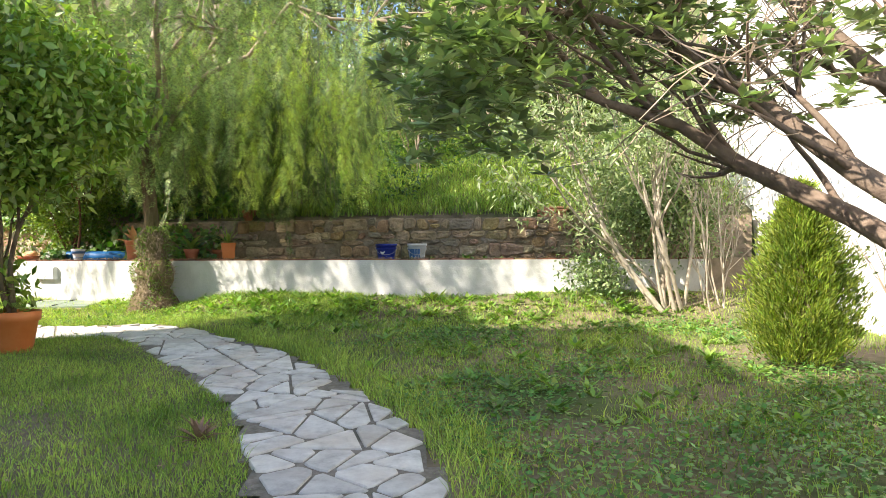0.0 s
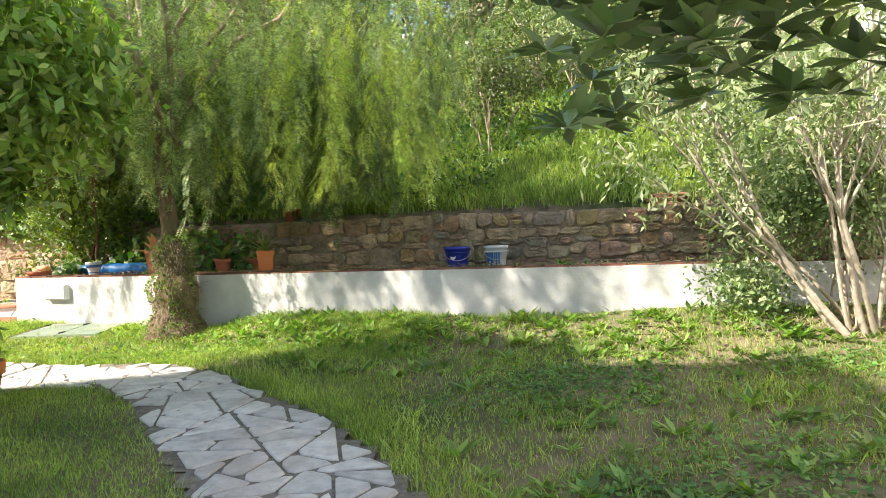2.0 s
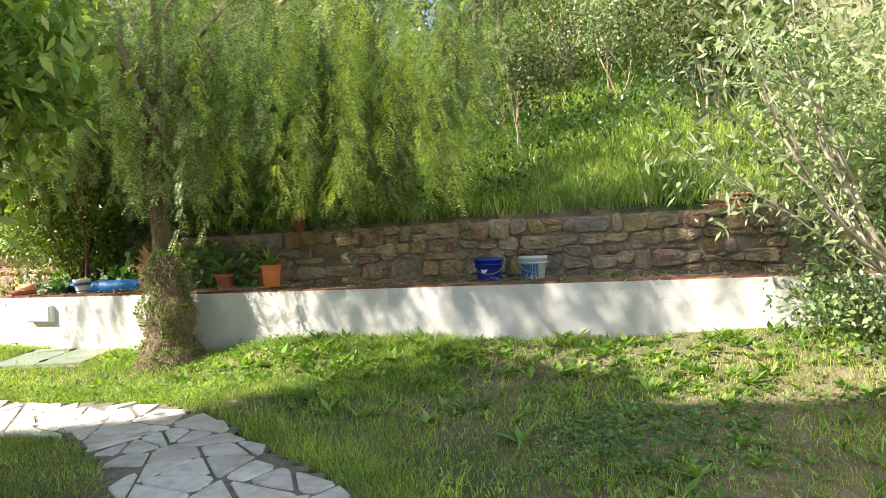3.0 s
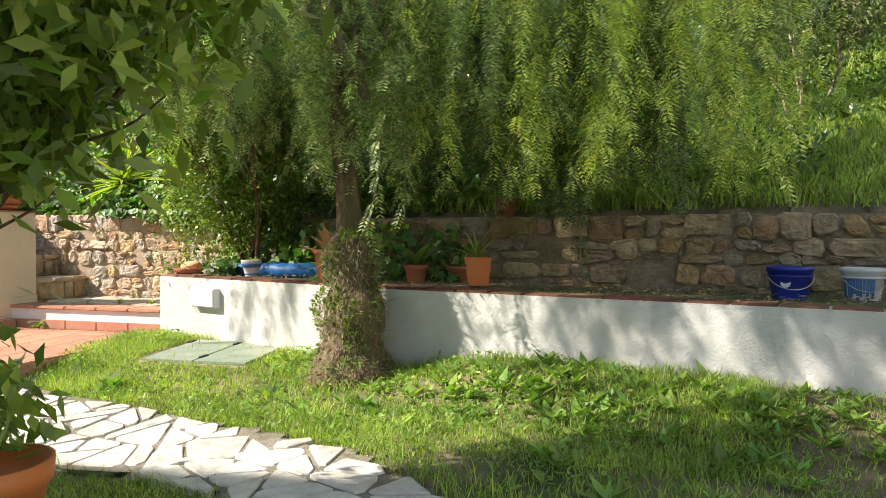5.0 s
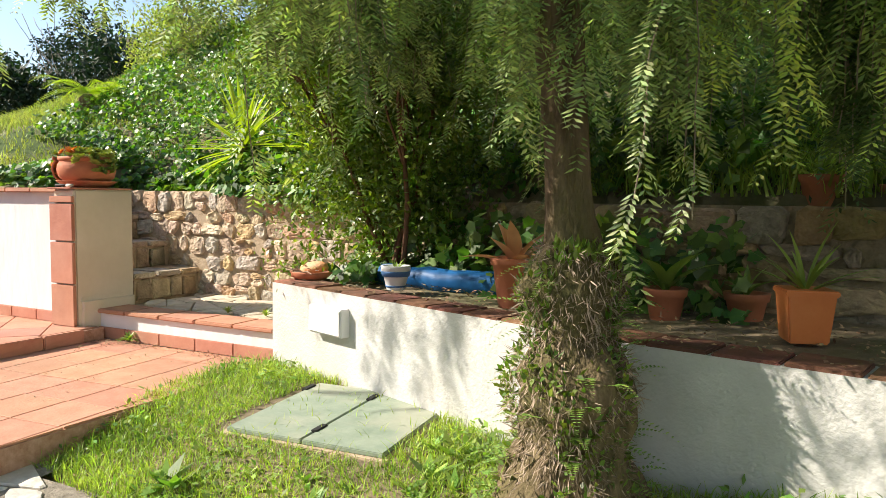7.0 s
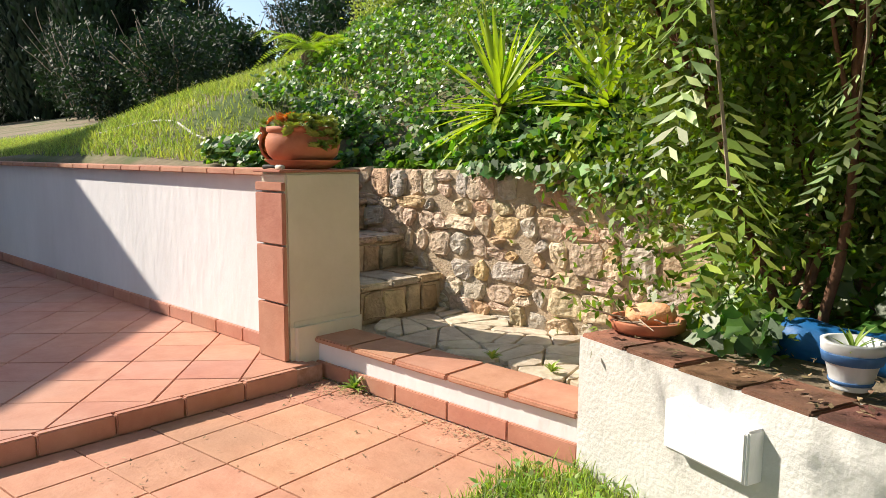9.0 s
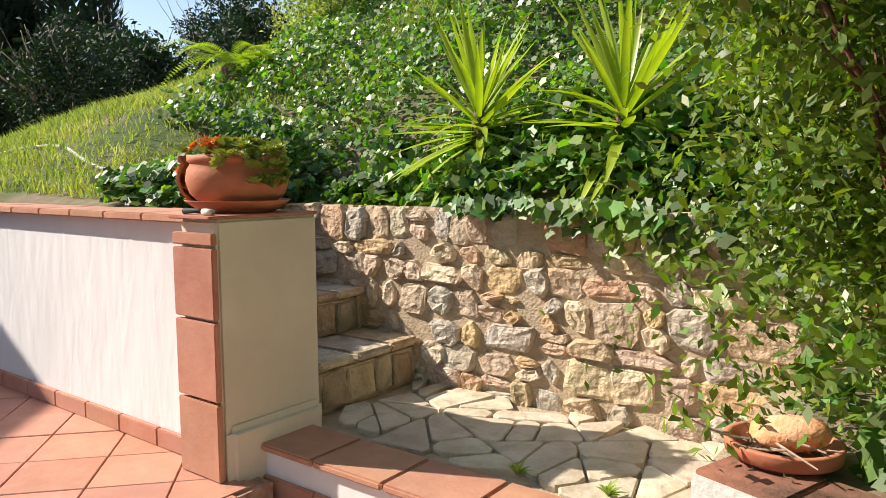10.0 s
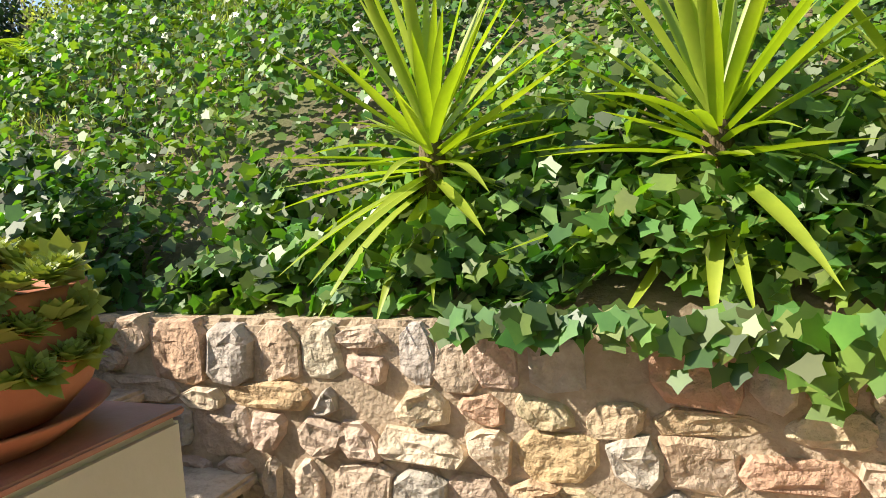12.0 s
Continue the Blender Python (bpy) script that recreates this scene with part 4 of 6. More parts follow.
def build_ivy():
    rng = np.random.default_rng(4)
    def slope_leaves(n, x0, x1, y0, y1, lift, s0, s1, keep):
        x, y = rng.uniform(x0, x1, n), rng.uniform(y0, y1, n)
        ok = keep(x, y)
        x, y = x[ok], y[ok]
        mound = 0.13 * (1 + np.sin(x * 2.7 + np.sin(y * 2)) * 0.6 + np.sin(y * 3.3 + x) * 0.6) + 0.07 * np.sin(x * 9.1 + 2 * np.sin(y * 5)) * np.sin(y * 8.3 + x)
        z = terrain(x, y) + mound + rng.uniform(-0.07, lift, len(x))
        nrm = rng.normal(0, 0.75, (len(x), 3)) + np.array([-0.15, -0.6, 0.9])
        return ivy_corners(rng, np.stack([x, y, z], axis=1), nrm, rng.uniform(s0, s1, len(x)))
    a = slope_leaves(46000, -12.5, -4.2, 13.15, 18.5, 0.1, 0.032, 0.07, lambda x, y: (x > -10.3 - 0.6 * (y - 13.2)))
    b = slope_leaves(5200, -8.3, -4.6, 13.02, 13.7, 0.14, 0.05, 0.095, lambda x, y: x > -99)
    # leaves that hang over the wall's edge
    n = 520
    x = -4.9 - 2.3 * rng.uniform(0, 1, n) ** 1.5
    drop = np.abs(rng.normal(0, 0.11, n)) * (0.25 + 1.0 * smooth(-7.0, -5.7, x))
    c = np.stack([x, 12.92 + rng.uniform(-0.05, 0.05, n), 1.22 - drop], axis=1)
    nrm = rng.normal(0, 0.35, (n, 3)) + np.array([-0.2, -1.0, 0.45])
    x0, y0 = rng.uniform(-9.15, -8.55, 1500), rng.uniform(12.05, 13.4, 1500)
    z0 = np.maximum(terrain(x0, y0), 1.15) + rng.uniform(0.0, 0.16, 1500)
    b = np.concatenate([b, ivy_corners(rng, np.stack([x0, y0, z0], axis=1), rng.normal(0, 0.5, (1500, 3)) + np.array([0.0, -0.6, 0.9]), rng.uniform(0.04, 0.08, 1500))])
    h = ivy_corners(rng, c, nrm, rng.uniform(0.045, 0.095, n))
    bulk("ivy", np.concatenate([a, b, h]), 10, M_IVY, label="dense glossy ivy covering the slope above the stone wall", category="ivy", kind="stuff")
    # ivy under the pepper tree and along the bed
    x = rng.uniform(-5.5, -2.6, 3600)
    y = along(BACKWALL, x) + rng.uniform(-0.55, 1.0, len(x))
    z = np.where(y < along(BACKWALL, x), BED + rng.uniform(0.0, 1.0, len(x)) ** 2 * 0.5, terrain(x, y) + rng.uniform(0, 0.35, len(x)))
    x2 = rng.uniform(-5.24, -4.9, 420)
    y2 = along(PLANTER, x2) + 0.16 + rng.uniform(0, 1, 420) ** 0.6 * 0.9
    x, y, z = np.concatenate([x, x2]), np.concatenate([y, y2]), np.concatenate([z, BED + rng.uniform(0.02, 0.14, 420)])
    nrm = rng.normal(0, 0.5, (len(x), 3)) + np.array([-0.2, -0.8, 0.5])
    bulk("bed_ivy", ivy_corners(rng, np.stack([x, y, z], axis=1), nrm, rng.uniform(0.05, 0.10, len(x))), 10, M_IVY, label="dark ivy tumbling over the back wall", category="ivy", kind="stuff")


def sword_leaf(length, width, droop, name, material):
    """A stiff channelled sword leaf along x, bending down towards its tip."""
    verts, faces = [], []
    n = 7
    for i in range(n + 1):
        k = i / n
        w = width * (0.55 + 1.1 * k * (1 - k) * 2) * (1 - k ** 4) + 0.0005
        x, z = length * k * (1 - 0.1 * droop * k), -droop * length * 0.35 * k * k
        verts += [(x, -w / 2, z + w * 0.22), (x, 0, z), (x, w / 2, z + w * 0.22)]
    for i in range(n):
        for k in (0, 1):
            faces.append((i * 3 + k, i * 3 + k + 1, i * 3 + k + 4, i * 3 + k + 3))
    me = bpy.data.meshes.new(name)
    me.from_pydata(verts, [], faces)
    me.polygons.foreach_set("use_smooth", [True] * len(me.polygons))
    me.materials.append(material)
    return me


YUCCA_LEAVES = [sword_leaf(l, w, d, "leaf", M_YUCCA) for l, w, d in ((0.62, 0.044, 0.1), (0.70, 0.047, 0.35), (0.60, 0.046, 0.6), (0.66, 0.043, 0.0), (0.52, 0.042, 0.9))]


def yucca(at, size, seed, count=60, label="bright green yucca with stiff sword leaves above the wall"):
    rng = random.Random(seed)
    y = thing("yucca", label, "yucca", at, "yuccas")
    part("trunk", lathe_bm([(0.06 * size, -0.35), (0.055 * size, 0.0), (0.045 * size, 0.18 * size), (0.02 * size, 0.26 * size)], 12, 0.06), M_BARK, y, "", True)
    for i in range(count):
        k = i / count
        up = radians(-32 + 112 * k ** 1.25 + rng.uniform(-10, 10))
        ob = new("leaf", YUCCA_LEAVES[(i * 3 + seed) % 5] if k < 0.75 else YUCCA_LEAVES[(i + seed) % 2 * 3])
        ob.parent = y
        s = size * rng.uniform(0.8, 1.12)
        ob.matrix_local = Matrix.Translation((0, 0, 0.03 + 0.2 * size * k)) @ Matrix.Rotation(i * 2.39996 + rng.uniform(-0.2, 0.2), 4, "Z") @ Matrix.Rotation(-up, 4, "Y") @ Matrix.Scale(s, 4)
    return y


def pepper_strand(rng, length):
    """One hanging strand: a thin stem with feathery leaves of narrow leaflets. Returns leaflet corners and the stem points."""
    steps = max(4, int(length / 0.045))
    stem = [np.zeros(3)]
    drift = rng.normal(0, 0.10, 2)
    for i in range(steps):
        stem.append(stem[-1] + np.array([drift[0] * 0.045 + rng.normal(0, 0.006), drift[1] * 0.045 + rng.normal(0, 0.006), -0.045]))
    stem = np.array(stem)
    cs, ds, ns, ls = [], [], [], []
    for i in range(1, steps):
        a = rng.uniform(0, 2 * math.pi)
        out = np.array([math.cos(a), math.sin(a), -0.9 - rng.uniform(0, 0.9)])
        out /= np.linalg.norm(out)
        L = rng.uniform(0.09, 0.17)
        side = np.cross(out, [0, 0, 1.0])
        side /= np.linalg.norm(side)
        for k in range(6):
            p = stem[i] + out * L * (0.2 + 0.8 * k / 5) + np.array([0, 0, -0.02 * (k / 5) ** 2])
            for s in (-1, 1):
                cs.append(p)
                ds.append(side * s * 0.85 + out * 0.65)
                ns.append(np.cross(out, side))
                ls.append(0.050 * (1 - 0.35 * abs(k / 5 - 0.4)) * rng.uniform(0.8, 1.2))
    return leaf_quads(cs, ds, ns, ls, np.array(ls) * 0.27), stem


def build_pepper_tree():
    rng = np.random.default_rng(12)
    tree = thing("pepper_tree", "weeping pepper tree with a shaggy fern-grown trunk", "tree", (-3.15, 10.62, -0.05))
    base = Vector((-3.15, 10.62, -0.05))
    # trunk: swollen, shaggy and leaning a little
    prof = [(-0.1, 0.30), (0.04, 0.265), (0.14, 0.225), (0.26, 0.17), (0.36, 0.20), (0.48, 0.235), (0.58, 0.20), (0.66, 0.145), (0.76, 0.165), (0.86, 0.18), (0.95, 0.135), (1.03, 0.09), (1.12, 0.08), (1.40, 0.085), (1.75, 0.09), (2.2, 0.09)]
    verts, faces, S = [], [], 28
    for i, (z, r) in enumerate(prof):
        for k in range(S):
            a = 2 * math.pi * k / S
            rr = r * (1 + 0.12 * math.sin(2 * a + z * 7) + 0.09 * math.sin(5 * a - z * 13) + rng.uniform(-0.09, 0.09))
            verts.append((rr * math.cos(a) + 0.03 * math.sin(z * 2.5) - 0.02 * z, rr * math.sin(a), z))
    for i in range(len(prof) - 1):
        for k in range(S):
            faces.append((i * S + k, i * S + (k + 1) % S, (i + 1) * S + (k + 1) % S, (i + 1) * S + k))
    mesh_object("trunk", verts, faces, M_BARK, tree, True, "shaggy dark trunk")
    # dry thatch and little ferns on the trunk
    n = 5200
    z = rng.uniform(-0.02, 1.02, n)
    a = rng.uniform(0, 2 * math.pi, n)
    r = np.interp(z, [p[0] for p in prof], [p[1] for p in prof]) * rng.uniform(0.93, 1.12, n)
    c = np.stack([r * np.cos(a), r * np.sin(a), z], axis=1)
    d = np.stack([np.cos(a), np.sin(a), rng.normal(-0.6, 0.8, n)], axis=1) + rng.normal(0, 0.45, (n, 3))
    nn = np.stack([np.cos(a), np.sin(a), np.full(n, 0.5)], axis=1) + rng.normal(0, 0.4, (n, 3))
    bulk("thatch", leaf_quads(c, d, nn, rng.uniform(0.03, 0.075, n), rng.uniform(0.003, 0.006, n)), 4, M_TWIG, tree, label="dry thatch on the trunk", kind="stuff")
    keep = (rng.uniform(0, 1, n) < 0.75) & (np.sin(a * 2 + z * 9) + np.sin(a * 3 - z * 6) > -0.3)
    c2 = c[keep] * np.array([1.05, 1.05, 1])
    bulk("moss_leaves", leaf_quads(c2, rng.normal(0, 1, c2.shape) + c2 * 2.5, nn[keep], rng.uniform(0.02, 0.055, len(c2)), rng.uniform(0.010, 0.022, len(c2))), 4, M_LENTISK, tree, label="small green creepers on the trunk", kind="stuff")
    fern = []
    for _ in range(80):
        zz, aa = rng.uniform(0.0, 1.0), rng.uniform(0, 2 * math.pi)
        rr = np.interp(zz, [p[0] for p in prof], [p[1] for p in prof])
        o = np.array([rr * math.cos(aa), rr * math.sin(aa), zz])
        out = np.array([math.cos(aa), math.sin(aa), rng.uniform(0.0, 0.8)])
        side = np.array([-math.sin(aa), math.cos(aa), 0])
        L = rng.uniform(0.10, 0.24)
        k = np.linspace(0.1, 1, 11)
        pos = o + out * (L * k)[:, None] + np.array([0, 0, -1]) * (0.5 * L * k ** 2)[:, None]
        for s in (-1, 1):
            fern.append(leaf_quads(pos, np.repeat([side * s + out * 0.35], 11, axis=0), np.repeat([[0, 0, 1.0]], 11, axis=0), 0.05 * (1.05 - k), np.full(11, 0.012)))
    bulk("fern", np.concatenate(fern), 4, M_WEED, tree, label="small ferns rooted in the bark", kind="stuff")
    # limbs
    chunks, tips = [], []
    pr = random.Random(6)
    for i in range(11):
        chunks = []
        az = i * 2 * math.pi / 11 + pr.uniform(-0.2, 0.2)
        reach = pr.uniform(2.0, 4.2) if math.cos(az) > -0.2 else pr.uniform(1.8, 3.4)
        pts = []
        for s in range(9):
            k = s / 8
            pts.append(Vector((math.cos(az) * reach * k ** 1.2 + pr.uniform(-0.1, 0.1), math.sin(az) * reach * 0.8 * k ** 1.2 + pr.uniform(-0.1, 0.1), 2.0 + 2.3 * math.sin(k * 1.9) * (0.75 + 0.3 * pr.random()) + pr.uniform(-0.1, 0.1))))
        chunks.append(tube_arrays(pts, [0.035 * (1 - 0.8 * s / 8) + 0.005 for s in range(9)], 7))
        tips += pts[3:]
        for _ in range(4):
            st = pts[pr.randint(3, 7)]
            w = wander(pr, st, (math.cos(az) + pr.uniform(-0.9, 0.9), math.sin(az) + pr.uniform(-0.9, 0.9), 0.1), pr.uniform(0.8, 1.7), 6, 0.3, -0.12)
            chunks.append(tube_arrays(w, [0.022 * (1 - 0.8 * s / 6) + 0.003 for s in range(7)], 5))
            tips += w[2:]
        v, f = join(chunks)
        mesh_object("limb", v, f, M_TWIG, tree, True)
    # hanging strands
    lib = [pepper_strand(rng, L) for L in (0.5, 0.7, 0.9, 1.1, 1.3, 1.5, 0.6, 1.0)]
    # old: strands whose leaves are coloured darker to stand for shade
    leaves, old, stems = [], [], []
    def low(x, y):
        """How low the strands hang over a place."""
        d = math.hypot(x + 3.15, (y - 10.62))
        return 0.98 + 0.08 * d + 0.50 * smooth(-1.2, 0.8, x) + 1.0 * smooth(-4.3, -5.2, x) + 0.25 * math.sin(x * 3.1 + y * 1.9)
    count = 0
    hub = None
    while count < 660:
        if hub is None or rng.uniform() < 0.14:
            az, k = rng.uniform(0, 2 * math.pi), math.sqrt(rng.uniform(0.02, 1))
            hub = (-3.15 + math.cos(az) * k * (3.2 if math.cos(az) > 0 else 3.3), 11.05 + math.sin(az) * k * (1.6 if math.sin(az) > 0 else 1.1), rng.exponential(0.5), rng.uniform())
        x, y = hub[0] + rng.normal(0, 0.075), hub[1] + rng.normal(0, 0.075)
        if (hub[0] < -4.9 and hub[1] < 10.6) or (hub[1] < 10.45 and hub[0] > -3.5):
            hub = None
            continue
        leafs, stem = lib[rng.integers(len(lib))]
        L = -stem[-1][2]
        bottom = low(hub[0], hub[1]) + hub[2] + rng.exponential(0.4)
        if rng.uniform() < 0.05:
            bottom -= 0.3
        bottom = max(bottom, 0.55)
        top = bottom + L
        if top > 4.6:
            continue
        ca, sa = math.cos(count * 2.4), math.sin(count * 2.4)
        R = np.array([[ca, -sa, 0], [sa, ca, 0], [0, 0, 1]])
        o = np.array([x, y, top]) - np.array(base)
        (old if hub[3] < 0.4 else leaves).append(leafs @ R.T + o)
        stems.append(tube_arrays([Vector(q) for q in (stem[::3] @ R.T + o)], [0.003] * len(stem[::3]), 3))
        count += 1
    # shorter strands round the fork, and young pale shoots on the sunny side
    for _ in range(170):
        az, k = rng.uniform(0, 2 * math.pi), math.sqrt(rng.uniform(0, 1))
        leafs, stem = lib[rng.integers(len(lib))]
        o = np.array([math.cos(az) * k * 2.0, 0.15 + math.sin(az) * k * 1.1, 1.75 + rng.exponential(0.5) - stem[-1][2]])
        leaves.append(leafs + o)
    for _ in range(20):
        a = rng.uniform(math.pi * 0.95, math.pi * 2.05)
        leafs, stem = lib[rng.integers(len(lib))]
        rr = rng.uniform(0.10, 0.36)
        leaves.append(leafs + np.array([rr * math.cos(a), rr * math.sin(a), 1.35 + rng.exponential(0.25) - stem[-1][2]]))
    # strands added up-sun of the planter wall to streak it with shadow
    for _ in range(30):
        leafs, stem = lib[rng.integers(len(lib))]
        x, y = rng.uniform(-5.2, -3.5), rng.uniform(9.7, 10.3)
        leaves.append(leafs + np.array([x + 3.15, y - 10.62, 1.95 + rng.exponential(0.4) - stem[-1][2]]))
    # more strands, over the path, added to shade the wall's right part
    for _ in range(44):
        leafs, stem = lib[rng.integers(len(lib))]
        x, y = rng.uniform(-3.7, -1.2), rng.uniform(8.95, 9.8)
        leaves.append(leafs + np.array([x + 3.15, y - 10.62, 2.3 + rng.exponential(0.4) - stem[-1][2]]))
    for _ in range(17):
        hx, hy, hz = rng.uniform(-7.4, -5.0), rng.uniform(9.9, 11.2), 1.95 + rng.exponential(0.45)
        for _ in range(rng.integers(3, 7)):
            leafs, stem = lib[rng.integers(len(lib))]
            leaves.append(leafs + np.array([hx + rng.normal(0, 0.13) + 3.15, hy + rng.normal(0, 0.13) - 10.62, hz + rng.exponential(0.25) - stem[-1][2]]))
    for _ in range(9):
        hx, hy, hz = rng.uniform(-5.6, -3.6), rng.uniform(10.0, 10.9), 1.85 + rng.exponential(0.5)
        for _ in range(4):
            leafs, stem = lib[rng.integers(len(lib))]
            leaves.append(leafs + np.array([hx + rng.normal(0, 0.11) + 3.15, hy + rng.normal(0, 0.11) - 10.62, hz + rng.exponential(0.3) - stem[-1][2]]))
    # high clumps, mostly above the view, added to dapple planter and lawn with shade
    for _ in range(74):
        hx, hy, hz = rng.uniform(-6.0, -1.0), rng.uniform(8.0, 9.5), 2.95 + rng.exponential(0.4)
        for _ in range(5):
            leafs, stem = lib[rng.integers(len(lib))]
            leaves.append(leafs + np.array([hx + rng.normal(0, 0.15) + 3.15, hy + rng.normal(0, 0.15) - 10.62, hz + rng.exponential(0.2) - stem[-1][2]]))
    young = []
    for _ in range(100):
        leafs, stem = lib[rng.integers(len(lib))]
        o = np.array([rng.normal(1.9, 0.65), rng.normal(-0.1, 0.35), 1.3 + abs(rng.normal(0, 0.75)) - stem[-1][2]])
        young.append(leafs + o)
    bulk("young_foliage", np.concatenate(young), 4, M_YOUNG, tree, label="bright yellow-green young shoots")
    # the high crown above the view
    for _ in range(170):
        az, k = rng.uniform(0, 2 * math.pi), math.sqrt(rng.uniform(0, 1))
        leafs, stem = lib[rng.integers(len(lib))]
        o = np.array([math.cos(az) * k * 3.6, 0.3 + math.sin(az) * k * 2.0, rng.uniform(3.2, 5.0)])
        leaves.append(leafs + o)
    bulk("old_foliage", np.concatenate(old), 4, M_PEPPER_SHADE, tree, label="hanging foliage with crown shade put into its darker colour")
    bulk("crown", np.concatenate(leaves), 4, M_PEPPER, tree, label="hanging feathery light green foliage")
    v, f = join(stems)
    mesh_object("hanging_stem", v, f, M_TWIG, tree, kind="stuff")


def branch_tree(rng, start, direction, length, radius, depth, chunks, tips, spread=0.7, lift=0.05, kids=3):
    pts = wander(rng, start, direction, length, 6, 0.16, lift)
    chunks.append(tube_arrays(pts, [radius * (1 - 0.5 * i / 6) for i in range(7)], 8 if depth > 1 else 5))
    if depth == 0:
        tips += pts[2:]
        return
    for i in range(kids):
        at = pts[rng.randint(3, 6)]
        d = (pts[-1] - pts[-3]).normalized() + Vector((rng.uniform(-spread, spread), rng.uniform(-spread, spread), rng.uniform(-spread, spread) * 0.7))
        branch_tree(rng, at, d, length * rng.uniform(0.5, 0.75), radius * 0.5, depth - 1, chunks, tips, spread, lift, kids)


def build_citrus():
    tree = thing("orange_tree", "potted orange tree with dense dark leaves", "tree", (-3.36, 7.87, -0.19))
    rng = random.Random(21)
    nr = np.random.default_rng(21)
    part("pot", lathe_bm([(0.14, 0.0), (0.15, 0.01), (0.195, 0.27), (0.215, 0.28), (0.22, 0.36), (0.205, 0.36), (0.195, 0.30), (0.02, 0.29)], 36), M_ORANGEPOT, tree, "orange terracotta pot", True)
    tips = []
    for i in range(4):
        chunks = []
        branch_tree(rng, (0, 0, 0.3), (rng.uniform(-0.4, 0.3), rng.uniform(-0.6, 0.0), 1), 0.95, 0.03, 2, chunks, tips, 0.6, 0.06, 3)
        v, f = join(chunks)
        mesh_object("branch", v, f, M_BARK, tree, True)
    cl = []
    while len(cl) < 1000:
        p = nr.normal(0, 1, 3)
        p = p / np.linalg.norm(p) * nr.uniform(0.55, 1.0)
        q = (p[0] * 1.2 + 0.0, p[1] * 1.0 - 0.27, 2.12 + p[2] * 0.8)
        if q[2] > 1.42 + 0.12 * math.sin(q[0] * 5) + 0.26 * smooth(0.35, 0.7, q[0]) and not (q[0] > 0.25 and q[1] > 0.1):
            cl.append(q)
    for _ in range(26):
        a, r = nr.uniform(0, 6.28), nr.uniform(0.05, 0.20)
        cl.append((-abs(math.cos(a)) * r * 1.5 - 0.02, math.sin(a) * r, nr.uniform(0.4, 0.8)))
    for _ in range(230):
        p = nr.normal(0, 1, 3) * np.array([0.20, 0.26, 0.20]) + np.array([0.22, -0.12, 1.62])
        if p[0] < 0.46 and p[1] < 0.10 and p[2] > 1.34:
            cl.append(tuple(p))
    bulk("crown", leaf_cloud(nr, cl, 17, (0.10, 0.10, 0.09), 0.11, 0.046, 0.5, 0.4), 4, M_CITRUS, tree, label="glossy dark green leaves")
    for p in ((0.1, -1.05, 2.0), (-0.2, -1.08, 2.3), (-0.7, -0.95, 1.9)):
        part("orange", lathe_bm([(0.005, -0.036), (0.022, -0.029), (0.036, 0.0), (0.022, 0.029), (0.005, 0.036)], 14), M_FRUIT, tree, "ripe orange fruit", True).location = p


